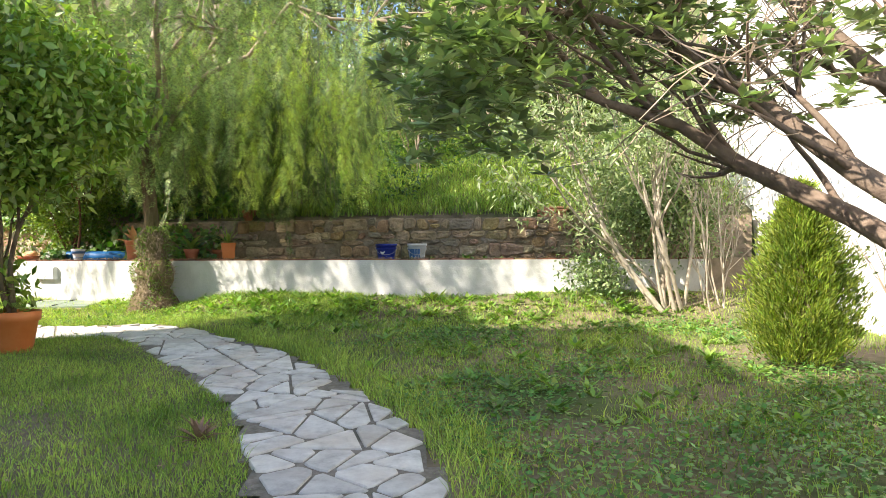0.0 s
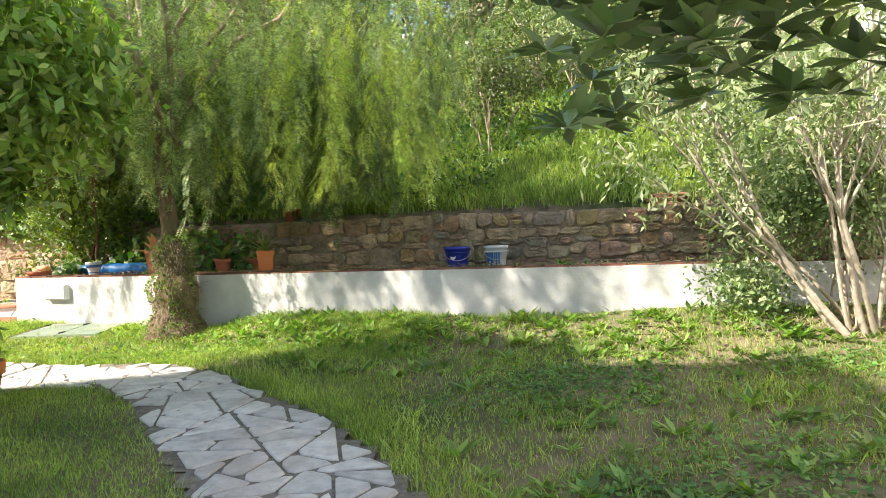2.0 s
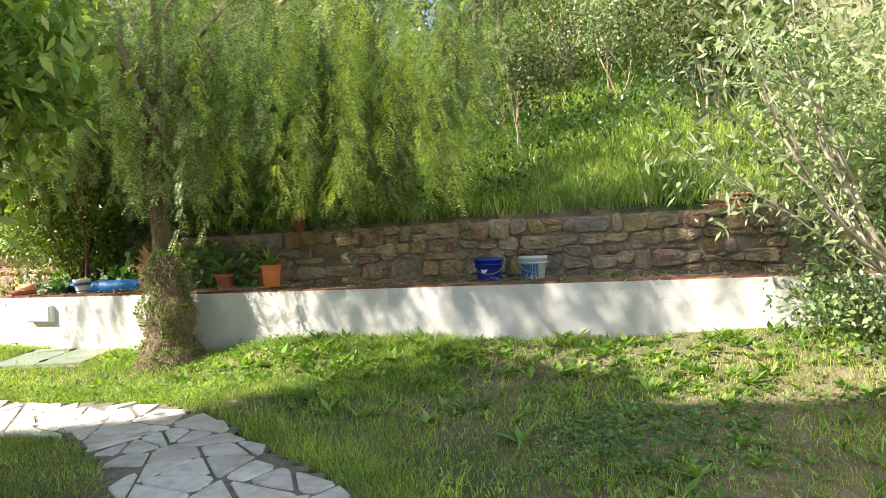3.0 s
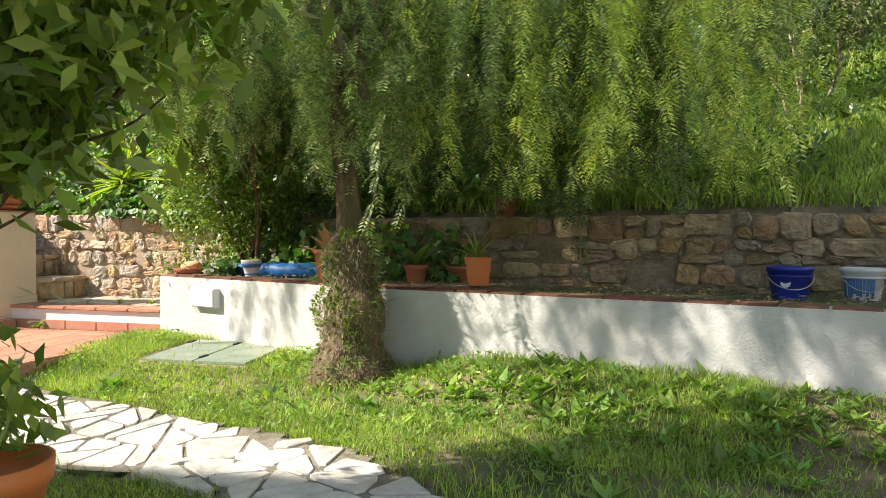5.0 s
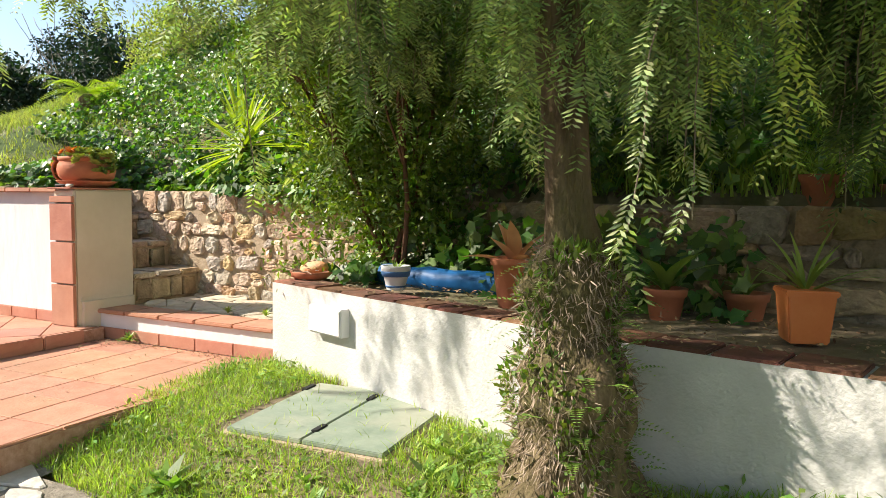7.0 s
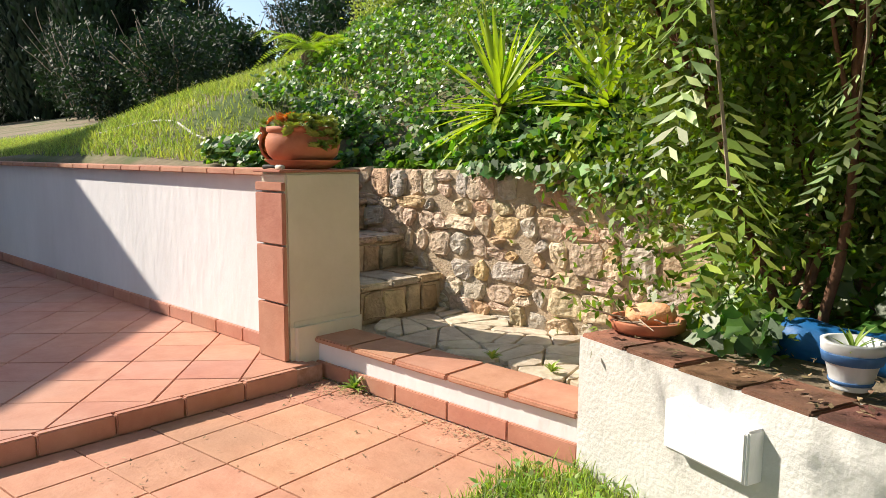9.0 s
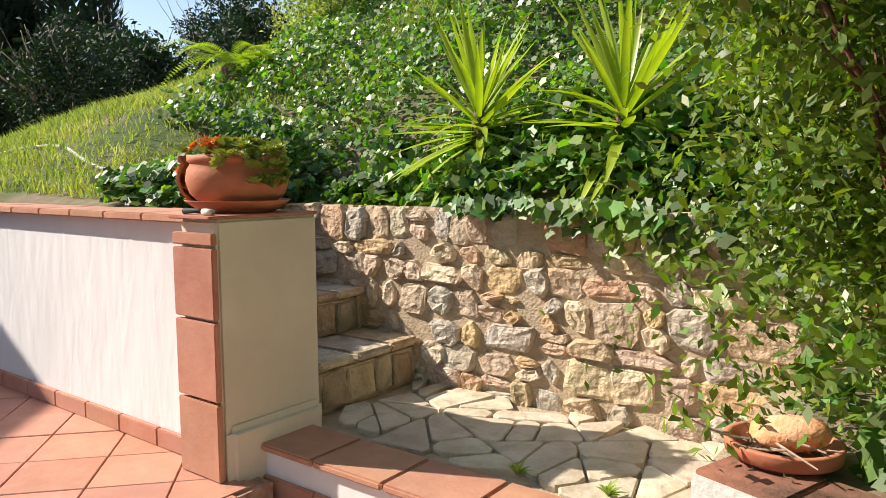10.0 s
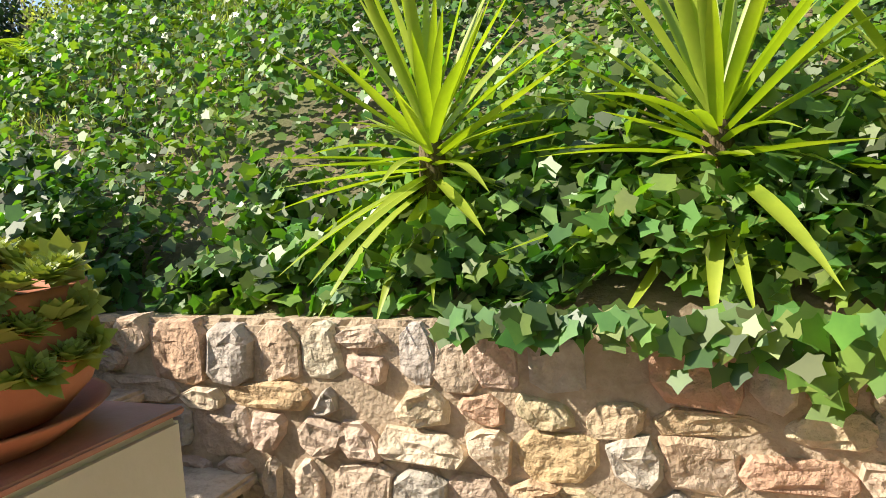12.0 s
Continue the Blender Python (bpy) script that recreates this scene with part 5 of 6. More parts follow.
def build_glossy_tree():
    tree = thing("evergreen_tree", "leaning evergreen tree with thick smooth limbs and glossy leaves", "tree", (3.0, 3.95, -0.35))
    rng = random.Random(33)
    nr = np.random.default_rng(33)
    base = Vector((3.0, 3.95, -0.35))
    part("trunk", lathe_bm([(0.16, -0.1), (0.13, 0.25), (0.11, 0.6)], 14, 0.05), M_LIMB, tree, "", True)
    tips = []
    paths = (((2.95, 4.0, 0.15), (2.45, 4.2, 0.62), (2.0, 4.45, 0.98), (1.75, 4.85, 1.38), (1.4, 4.95, 1.68), (0.95, 4.9, 1.82), (0.5, 4.8, 1.8)),
             ((2.95, 4.0, 0.1), (2.5, 4.35, 0.50), (2.1, 4.65, 0.80), (1.8, 5.0, 1.08), (1.5, 5.05, 1.28), (1.1, 4.95, 1.42), (0.65, 4.75, 1.5)),
             ((2.95, 4.0, 0.2), (2.7, 4.4, 0.9), (2.4, 4.8, 1.4), (2.25, 5.2, 1.9), (2.1, 5.6, 2.4), (2.0, 5.9, 2.8), (1.9, 6.1, 3.2)),
             ((2.95, 4.0, 0.3), (2.9, 4.1, 1.0), (2.6, 4.4, 1.8), (2.3, 4.6, 2.4), (2.0, 4.8, 2.9), (1.7, 5.0, 3.3), (1.3, 5.2, 3.6)))
    for q in paths:
        pts = [Vector(p) - base + Vector((rng.uniform(-0.03, 0.03), rng.uniform(-0.03, 0.03), rng.uniform(-0.03, 0.03))) for p in q]
        chunks = [tube_arrays(pts, [0.07, 0.058, 0.048, 0.040, 0.03, 0.02, 0.012], 9)]
        tips += pts[4:]
        for s in range(2, 7):
            for _ in range(3):
                branch_tree(rng, pts[s], (pts[s] - pts[s - 1]).normalized() * 0.6 + Vector((rng.uniform(-0.8, 0.5), rng.uniform(-0.6, 0.8), rng.uniform(-0.25, 0.7))), rng.uniform(0.5, 0.9), 0.02, 1, chunks, tips, 0.7, 0.02, 3)
        chunks = chunks[:1] + [c for c in chunks[1:] if all(q[0] > -2.55 and q[1] < 1.75 for q in c[0])]
        v, f = join(chunks)
        mesh_object("limb", v, f, M_LIMB, tree, True)
    tips = [p for p in tips if p[0] > -2.5 and p[1] < 1.6]
    tw = []
    for _ in range(700):
        p = tips[rng.randrange(len(tips))]
        w = wander(rng, p, (rng.uniform(-1, 1), rng.uniform(-1, 1), rng.uniform(-0.5, 0.8)), rng.uniform(0.2, 0.55), 4, 0.3)
        tw.append(tube_arrays(w, [0.005, 0.004, 0.003, 0.003, 0.002], 3))
    v, f = join(tw)
    mesh_object("brushwood", v, f, M_TWIG, tree, False, "dry grey twigs", kind="stuff")
    # whorls of leaves at the ends of the twigs
    cl = []
    for _ in range(1200):
        p = tips[rng.randrange(len(tips))]
        q = (p[0] + rng.gauss(0, 0.22), p[1] + rng.gauss(0, 0.22), p[2] + rng.gauss(0, 0.18))
        if q[2] > 1.6 and q[0] > -2.7 and q[1] < 1.3 and rng.random() < 0.85:
            cl.append(q)
    centre = np.array([-2.58, 0.82, 1.86])
    for _ in range(320):
        q = centre + nr.normal(0, 1, 3) * np.array([0.22, 0.32, 0.27])
        if q[2] > 1.42 + 0.06 * math.sin(q[0] * 9) and q[0] > -3.05 and q[1] < 1.25:
            cl.append(tuple(q))
    cl = np.array(cl)
    per = 13
    c = np.repeat(cl, per, axis=0)
    a = nr.uniform(0, 2 * math.pi, len(c))
    d = np.stack([np.cos(a), np.sin(a), nr.uniform(-0.35, 0.8, len(c))], axis=1)
    bulk("crown", leaf_quads(c, d, np.tile([0, 0, 1.0], (len(c), 1)) + nr.normal(0, 0.3, c.shape), nr.uniform(0.06, 0.11, len(c)), nr.uniform(0.026, 0.042, len(c))), 4, M_LEATHER, tree, label="whorls of leathery leaves")


def build_shrub(name, label, at, stems, leaf_material, bark, leaves, seed, length, width, radius=0.02, spread=0.16, kids=3, low=0.0, depth=2):
    rng = random.Random(seed)
    nr = np.random.default_rng(seed)
    ob = thing(name, label, "shrub", at)
    tips = []
    for d, L in stems:
        chunks = []
        branch_tree(rng, (rng.uniform(-0.1, 0.1), rng.uniform(-0.1, 0.1), -0.05), d, L, radius * rng.uniform(0.7, 1.2), depth, chunks, tips, 0.5, 0.05, kids)
        v, f = join(chunks)
        mesh_object("stem", v, f, bark, ob, True)
    if leaves:
        pick = [tips[rng.randrange(len(tips))] for _ in range(leaves)]
        pick = [p for p in pick if p[2] > low]
        bulk("foliage", leaf_cloud(nr, pick, 10, (spread, spread, spread * 0.8), length, width, 0.4, 0.3), 4, leaf_material, ob)
    return ob


def build_thuja():
    nr = np.random.default_rng(41)
    ob = thing("golden_conifer", "small golden green conifer bush, browning at the side", "conifer", (3.12, 6.9, -0.24))
    part("trunk", lathe_bm([(0.05, -0.1), (0.04, 0.4), (0.02, 1.0)], 10), M_BARK, ob, "", True)
    n = 1500
    h = nr.uniform(0.06, 1.38, n) ** 1.0
    r = 0.37 * np.interp(h, [0, 0.25, 0.6, 1.0, 1.4], [0.55, 1.0, 0.95, 0.55, 0.08]) * nr.uniform(0.5, 1.05, n)
    a = nr.uniform(0, 2 * math.pi, n)
    r = r * (1 + 0.22 * np.sin(4 * a + h * 4) + 0.20 * np.sin(7 * a - h * 9))
    c = np.stack([r * np.cos(a), r * np.sin(a), h], axis=1)
    cc = np.repeat(c, 26, axis=0) + nr.normal(0, 0.028, (n * 26, 3))
    aa = np.repeat(a, 26)
    d = np.stack([np.cos(aa), np.sin(aa), np.full(len(aa), 1.3)], axis=1) + nr.normal(0, 0.5, (len(aa), 3))
    bulk("crown", leaf_quads(cc, d, nr.normal(0, 1, cc.shape), nr.uniform(0.03, 0.07, len(aa)), nr.uniform(0.006, 0.014, len(aa))), 4, M_THUJA, ob, label="upright fans of golden green needles")


def cypress(at, h, r, seed):
    nr = np.random.default_rng(seed)
    ob = thing("cypress", "tall dark cypress in a far row", "tree", at, "row of cypresses")
    part("trunk", lathe_bm([(0.12, -0.5), (0.08, h * 0.5), (0.02, h * 0.95)], 8), M_BARK, ob)
    n = 5200
    z = nr.uniform(0.1, h, n)
    rr = r * np.interp(z / h, [0, 0.15, 0.5, 1], [0.7, 1, 0.8, 0.05]) * nr.uniform(0.6, 1.08, n)
    a = nr.uniform(0, 2 * math.pi, n)
    c = np.stack([rr * np.cos(a), rr * np.sin(a), z], axis=1)
    d = np.stack([np.cos(a) * 0.5, np.sin(a) * 0.5, np.ones(n)], axis=1) + nr.normal(0, 0.3, (n, 3))
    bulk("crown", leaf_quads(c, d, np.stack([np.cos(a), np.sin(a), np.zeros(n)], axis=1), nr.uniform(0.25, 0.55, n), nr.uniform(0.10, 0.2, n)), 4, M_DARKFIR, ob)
    return ob


def round_bush(name, label, at, size, count, material, seed, leaf=0.06, category="bush"):
    nr = np.random.default_rng(seed)
    ob = thing(name, label, category, at)
    rng = random.Random(seed)
    tips = []
    for _ in range(5):
        chunks = []
        branch_tree(rng, (0, 0, -0.1), (rng.uniform(-0.7, 0.7), rng.uniform(-0.7, 0.7), 1), size[2] * 0.7, 0.03, 1, chunks, tips, 0.7, 0.05, 3)
        v, f = join(chunks)
        mesh_object("stem", v, f, M_TWIG, ob, True)
    cl = []
    while len(cl) < count:
        p = nr.normal(0, 1, 3)
        p = p / np.linalg.norm(p) * nr.uniform(0.5, 1.0)
        if math.sin(p[0] * 7 + seed) * math.sin(p[1] * 6) * math.sin(p[2] * 7) < 0.35:
            cl.append((p[0] * size[0], p[1] * size[1], size[2] * (0.85 + p[2] * 0.85) * 0.58))
    bulk("foliage", leaf_cloud(nr, cl, 14, (0.11, 0.11, 0.10), leaf, leaf * 0.45, 0.4, 0.2), 4, material, ob)
    return ob


# ---- pots and small things ----
def pot_thing(name, label, at, r0, r1, h, material, rim=0.02, category="pot"):
    ob = thing(name, label, category, at)
    part("body", lathe_bm([(r0, 0), (r0 * 1.02, 0.005), (r1 * 0.97, h - 0.04), (r1 + rim * 0.5, h - 0.038), (r1 + rim, h - 0.005), (r1 + rim, h), (r1 - 0.01, h), (r1 - 0.02, h - 0.05), (0.01, h - 0.055)], 32), material, ob, "", True)
    part("soil", lathe_bm([(r1 - 0.025, h - 0.06), (r1 - 0.022, h - 0.048), (0.01, h - 0.04)], 20, 0.03), M_SOIL, ob)
    return ob


def body_of(ob):
    return next(c for c in ob.children if c.name.startswith("body"))


def strappy(parent, count, length, width, material, z, seed, droop=0.7):
    rng = random.Random(seed)
    kinds = [sword_leaf(length * k, width, droop * j, "leaf", material) for k, j in ((1, 1), (0.8, 0.6), (1.15, 1.3))]
    for i in range(count):
        ob = new("leaf", kinds[i % 3])
        ob.parent = parent
        ob.matrix_local = Matrix.Translation((0, 0, z)) @ Matrix.Rotation(i * 2.4 + rng.uniform(-0.3, 0.3), 4, "Z") @ Matrix.Rotation(-radians(rng.uniform(25, 80)), 4, "Y")


def bucket(name, label, at, r0, r1, h, material):
    ob = thing(name, label, "bucket", at)
    part("body", lathe_bm([(r0, 0), (r0, 0.006), (r1, h - 0.03), (r1 + 0.008, h - 0.03), (r1 + 0.010, h), (r1 - 0.003, h), (r0 - 0.004, 0.012), (0.01, 0.01)], 32), material, ob, "", True)
    part("rim_ring", lathe_bm([(r1 - 0.006, h - 0.065), (r1 + 0.008, h - 0.065), (r1 + 0.008, h - 0.055), (r1 - 0.004, h - 0.055)], 32), material, ob, "", True)
    pts = [(math.cos(a) * (r1 + 0.008), -math.sin(a) * 0.05 - 0.75 * r1 * math.sin(a), h - 0.045 - 0.10 * math.sin(a)) for a in np.linspace(0, math.pi, 13)]
    v, f = tube_arrays(pts, [0.003] * 13, 5)
    mesh_object("handle", v, f, M_HOSE, ob, True, "thin wire handle")
    return ob


def rosette(parent, at, size, material, seed, name="rosette"):
    nr = np.random.default_rng(seed)
    n = 36
    k = np.arange(n) / n
    a = np.arange(n) * 2.39996
    tilt = 0.15 + 1.25 * k
    d = np.stack([np.cos(a) * np.cos(tilt), np.sin(a) * np.cos(tilt), np.sin(tilt)], axis=1)
    nn = np.stack([-np.cos(a) * np.sin(tilt), -np.sin(a) * np.sin(tilt), np.cos(tilt)], axis=1)
    c = np.tile([0, 0, 0.0], (n, 1)) + d * 0.08 * size
    q = leaf_quads(c, d, nn, size * (0.75 - 0.4 * k), size * 0.5 * (1.05 - 0.5 * k))
    ob = bulk(name, q, 4, material, parent)
    ob.location = at
    ob.rotation_euler = (nr.normal(0, 0.5), nr.normal(0, 0.5), nr.uniform(0, 6))
    return ob


build_path()
build_pepper_tree()
build_citrus()
build_glossy_tree()
build_thuja()
yucca((-7.45, 13.55, 1.50), 1.0, 1, 78)
yucca((-6.52, 13.50, 1.46), 1.05, 2, 78)
yucca((-5.95, 13.75, 1.55), 0.85, 3, 44)
build_ivy()
build_grass()
build_weeds()

# undergrowth on the slope behind the back wall
def build_undergrowth():
    nr = np.random.default_rng(66)
    def patch(name, label, n, x0, x1, y0, y1, keep, lift, per, spread, length, width, material):
        x, y = nr.uniform(x0, x1, n), nr.uniform(y0, y1, n)
        ok = (y > along(BACKWALL, x) + 0.3) & keep(x, y)
        x, y = x[ok], y[ok]
        c = np.stack([x, y, terrain(x, y) + nr.uniform(0.02, lift, len(x))], axis=1)
        bulk(name, leaf_cloud(nr, c, per, spread, length, width, 0.4, 0.1), 4, material, label=label, category="undergrowth", kind="stuff")
    dark = lambda x, y: (patchy(x, y, 0.9) > 0.34) & ~((x > 0.2) & (x < 2.4) & (y < 12.6))
    patch("undergrowth", "dark tangled undergrowth on the shaded hillside", 4400, -4.6, 4.8, 11.4, 19.0, dark, 0.42, 12, (0.10, 0.10, 0.09), 0.075, 0.03, M_GLOSSY)
    patch("brushwood", "dry tan brush among the hillside grass", 900, -3.5, 5.0, 13.0, 20.0, lambda x, y: patchy(x + 3, y, 0.8) > 0.5, 0.5, 12, (0.12, 0.12, 0.12), 0.14, 0.008, M_LITTER)


build_undergrowth()
for bx, by, bseed in ((0.2, 13.0, 301), (1.5, 13.6, 302), (2.4, 12.6, 303), (-1.2, 13.8, 304)):
    build_shrub("hill_bush", "open leafy bush with thin stems on the hillside", (bx, by, float(terrain(bx, by))),
                [((-0.3, 0.0, 1), 0.8), ((0.2, -0.1, 1), 0.9), ((0.4, 0.2, 0.9), 0.8), ((-0.1, 0.2, 1), 1.0)], M_SCRUB if bseed % 2 else M_OLEANDER, M_TWIG, 330, bseed, 0.06, 0.028, 0.016, 0.14, 3, 0.3)

# shrubs on the right
build_shrub("oleander", "straggly shrub with long pale stems and thin leaves", (2.92, 9.0, -0.10),
            [((-0.62, -0.05, 1), 1.5), ((-0.45, 0.0, 1), 1.6), ((-0.3, 0.2, 1), 1.6), ((-0.1, 0.1, 1), 1.7), ((-0.8, 0.2, 0.9), 1.4), ((0.1, -0.1, 1), 1.5), ((-0.7, 0.1, 1), 1.6), ((-0.2, -0.2, 1), 1.7), ((-0.55, 0.3, 1), 1.6)], M_OLEANDER, M_PALEBARK, 760, 51, 0.09, 0.026, 0.027, 0.16, 3, 0.75)
build_shrub("dry_shrub", "bare shrub of dense dry pinkish twigs", (3.35, 9.0, -0.13),
            [((rng0, rng1, 1), 1.15) for rng0, rng1 in ((-0.4, 0.1), (-0.2, -0.2), (0, 0.1), (0.15, -0.1), (0.3, 0.1), (-0.1, 0.3), (0.2, 0.3), (-0.3, -0.1))], M_OLEANDER, M_PALEBARK, 60, 52, 0.06, 0.02, 0.012, 0.12, 4, 0.3)
build_shrub("climber", "pale green creeping shrub spilling over the wall end", (2.85, 9.45, -0.05),
            [((-0.3, 0.1, 0.8), 0.75), ((-0.2, 0.1, 1), 0.8), ((0.1, 0.3, 1), 1.0), ((-0.5, -0.1, 0.3), 0.5), ((0.2, 0, 1), 0.9)], M_CLIMBER, M_TWIG, 900, 53, 0.05, 0.03, 0.014, 0.15, 3)
round_bush("tall_shrub", "tall pale green shrub beside the neighbouring house", (3.3, 10.9, 0.4), (1.0, 0.8, 2.6), 520, M_OLEANDER, 55, 0.07)
build_shrub("leafless_shrub", "dry brown shrub with tangled bare twigs", (3.75, 6.3, -0.26),
            [((rng0, rng1, 0.9), 0.9) for rng0, rng1 in ((-0.5, 0.1), (-0.2, -0.3), (0.1, 0.1), (-0.6, -0.4), (0.3, 0.1))], M_SCRUB, M_TWIG, 40, 54, 0.05, 0.018, 0.010, 0.12, 4)
# lentisk in the planting bed
build_shrub("lentisk", "tall bushy lentisk with reddish stems and small leaves", (-4.95, 12.35, BED),
            [((-0.35, -0.1, 1), 1.1), ((-0.15, 0.1, 1), 1.3), ((0.1, -0.1, 1), 1.3), ((0.3, 0.1, 1), 1.2), ((-0.5, 0.2, 0.8), 1.0), ((0, 0.2, 1), 1.4)], M_LENTISK, M_REDSTEM, 1900, 61, 0.045, 0.02, 0.020, 0.16, 4, 0.2)
lrng = np.random.default_rng(62)
lcl = []
while len(lcl) < 620:
    p = lrng.normal(0, 1, 3)
    p = p / np.linalg.norm(p) * lrng.uniform(0.45, 1.0)
    if math.sin(p[0] * 8) * math.sin(p[2] * 7 + 1) < 0.3:
        lcl.append((0.1 + p[0] * 0.72, 0.1 + p[1] * 0.42, 1.05 + p[2] * 0.95))
for _ in range(120):
    p = lrng.normal(0, 1, 3) * np.array([0.26, 0.18, 0.42])
    lcl.append((-0.45 + p[0], -0.12 + p[1], max(0.12, 0.75 + p[2])))
lentisk = bpy.data.objects["lentisk"]
bulk("leafage", leaf_cloud(lrng, lcl, 22, (0.09, 0.09, 0.09), 0.052, 0.024, 0.4, 0.3), 4, M_LENTISK, lentisk)
round_bush("creeper", "pale green creeping shrub spilling over the wall end", (2.98, 9.95, 0.0), (0.85, 0.5, 1.7), 620, M_CLIMBER, 56, 0.05)
round_bush("hill_shrub", "sunlit yellowish scrub on the slope above the terrace", (-11.8, 16.8, float(terrain(-11.8, 16.8)) - 0.05), (1.0, 0.7, 1.1), 300, M_DRYGRASS, 83, 0.07)
round_bush("hill_shrub", "sunlit yellowish scrub on the slope above the terrace", (-14.0, 19.0, float(terrain(-14.0, 19.0)) - 0.05), (1.5, 0.9, 1.4), 360, M_DRYGRASS, 84, 0.08)
round_bush("hill_shrub", "sunlit yellowish scrub on the slope above the terrace", (-10.2, 20.5, float(terrain(-10.2, 20.5)) - 0.05), (1.8, 0.9, 1.8), 420, M_SCRUB, 85, 0.09)
round_bush("hill_shrub", "dense dark evergreen on the slope behind the bed", (-5.2, 15.2, float(terrain(-5.2, 15.2)) - 0.05), (1.6, 1.0, 2.2), 460, M_GLOSSY, 81, 0.08)
round_bush("hill_shrub", "dense dark evergreen on the slope behind the bed", (-8.2, 17.6, float(terrain(-8.2, 17.6)) - 0.05), (2.0, 1.2, 2.4), 460, M_GLOSSY, 82, 0.09)
round_bush("bay_bush", "dark evergreen bush behind the planting bed", (-3.6, 13.2, 1.1), (1.3, 0.8, 2.4), 420, M_GLOSSY, 71, 0.07)
round_bush("hill_shrub", "rounded olive green shrub on the hillside", (1.2, 14.6, float(terrain(1.2, 14.6)) - 0.05), (1.3, 0.9, 1.6), 420, M_SCRUB, 72, 0.07)
round_bush("hill_shrub", "rounded olive green shrub on the hillside", (2.8, 13.2, float(terrain(2.8, 13.2)) - 0.05), (1.2, 0.9, 2.2), 460, M_SCRUB, 73, 0.07)
round_bush("hill_shrub", "sprawling dark shrub on the hillside", (-0.6, 16.0, float(terrain(-0.6, 16.0)) - 0.05), (1.8, 1.2, 1.5), 420, M_GLOSSY, 74, 0.08)
round_bush("hill_shrub", "sprawling dark shrub on the hillside", (-6.0, 16.8, float(terrain(-6.0, 16.8)) - 0.05), (2.0, 1.2, 2.4), 520, M_GLOSSY, 75, 0.08)
round_bush("hill_shrub", "scrubby shrub high on the hillside", (3.6, 16.5, float(terrain(3.6, 16.5)) - 0.05), (2.2, 1.4, 2.6), 520, M_SCRUB, 76, 0.09)
round_bush("hill_shrub", "scrubby shrub high on the hillside", (-3.4, 18.0, float(terrain(-3.4, 18.0)) - 0.05), (2.4, 1.4, 2.6), 520, M_SCRUB, 77, 0.09)
round_bush("hill_shrub", "dry olive scrub at the top of the slope", (-11.5, 19.5, float(terrain(-11.5, 19.5)) - 0.05), (1.5, 1.0, 1.6), 360, M_SCRUB, 78, 0.09)
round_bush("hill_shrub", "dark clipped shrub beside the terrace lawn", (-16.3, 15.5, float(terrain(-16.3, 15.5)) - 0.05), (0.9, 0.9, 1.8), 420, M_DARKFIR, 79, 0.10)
round_bush("hill_shrub", "scrubby shrub high on the hillside", (0.6, 19.5, float(terrain(0.6, 19.5)) - 0.05), (3.0, 1.6, 3.0), 520, M_SCRUB, 80, 0.11)
k = 0
for x, y in ((-34, 22), (-37, 20), (-40, 18), (-36.5, 23.5), (-33, 20.5), (-39, 21.5), (-43, 20), (-31.5, 23.5)):
    cypress((x, y, float(terrain(x, y)) - 0.2), 7.0 + (k * 37 % 5) * 0.7, 1.5, 90 + k)
    k += 1

# far trees left of x = -16.5 have their shade put into near-black leaves
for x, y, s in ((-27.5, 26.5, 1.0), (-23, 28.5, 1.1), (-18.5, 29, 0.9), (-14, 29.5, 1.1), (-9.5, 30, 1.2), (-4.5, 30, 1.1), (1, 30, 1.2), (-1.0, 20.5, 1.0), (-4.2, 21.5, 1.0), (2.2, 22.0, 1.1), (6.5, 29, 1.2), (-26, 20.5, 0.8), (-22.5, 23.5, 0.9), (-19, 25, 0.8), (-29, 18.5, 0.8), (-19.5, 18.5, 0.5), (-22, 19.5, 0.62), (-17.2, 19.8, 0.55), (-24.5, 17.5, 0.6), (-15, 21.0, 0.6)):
    round_bush("far_tree", "evergreen tree beyond the slope, its shade put into dark leaf colour" if x < -16.5 else "thin olive green tree beyond the slope", (x, y, float(terrain(x, y)) - 0.1), (2.6 * s, 1.6 * s, 4.2 * s), 330, M_DARKFIR if x < -16.5 else M_SCRUB, int(200 + abs(x) + y), 0.16, "tree")

# things on the planter wall
p = pot_thing("small_pot", "small white and blue patterned ceramic pot with seedlings", (-4.62, 11.80, CAP), 0.055, 0.085, 0.15, M_WHITEPLASTIC, 0.008)
part("pattern_band", lathe_bm([(0.0846, 0.085), (0.0905, 0.11), (0.0915, 0.118), (0.089, 0.118)], 32), M_BLUEPAINT, body_of(p), "blue painted zigzag band", True)
part("pattern_band", lathe_bm([(0.062, 0.018), (0.066, 0.028), (0.065, 0.030), (0.06, 0.018)], 32), M_BLUEPAINT, body_of(p), "blue painted band", True)
strappy(p, 12, 0.10, 0.012, M_WEED, 0.11, 3, 0.6)
roll = thing("tarpaulin_roll", "blue tarpaulin rolled up along the planting bed", "tarpaulin", (-4.45, 12.10, BED + 0.06))
rv, rf = tube_arrays([(-0.50 + 0.10 * i, 0.02 * math.sin(i * 0.8) - 0.08 * (-0.5 + 0.1 * i), 0.006 * math.sin(i * 2.1)) for i in range(11)], [0.078 + 0.007 * math.sin(i * 1.7) for i in range(11)], 18)
mesh_object("roll", rv, rf, M_TARP, roll, True)
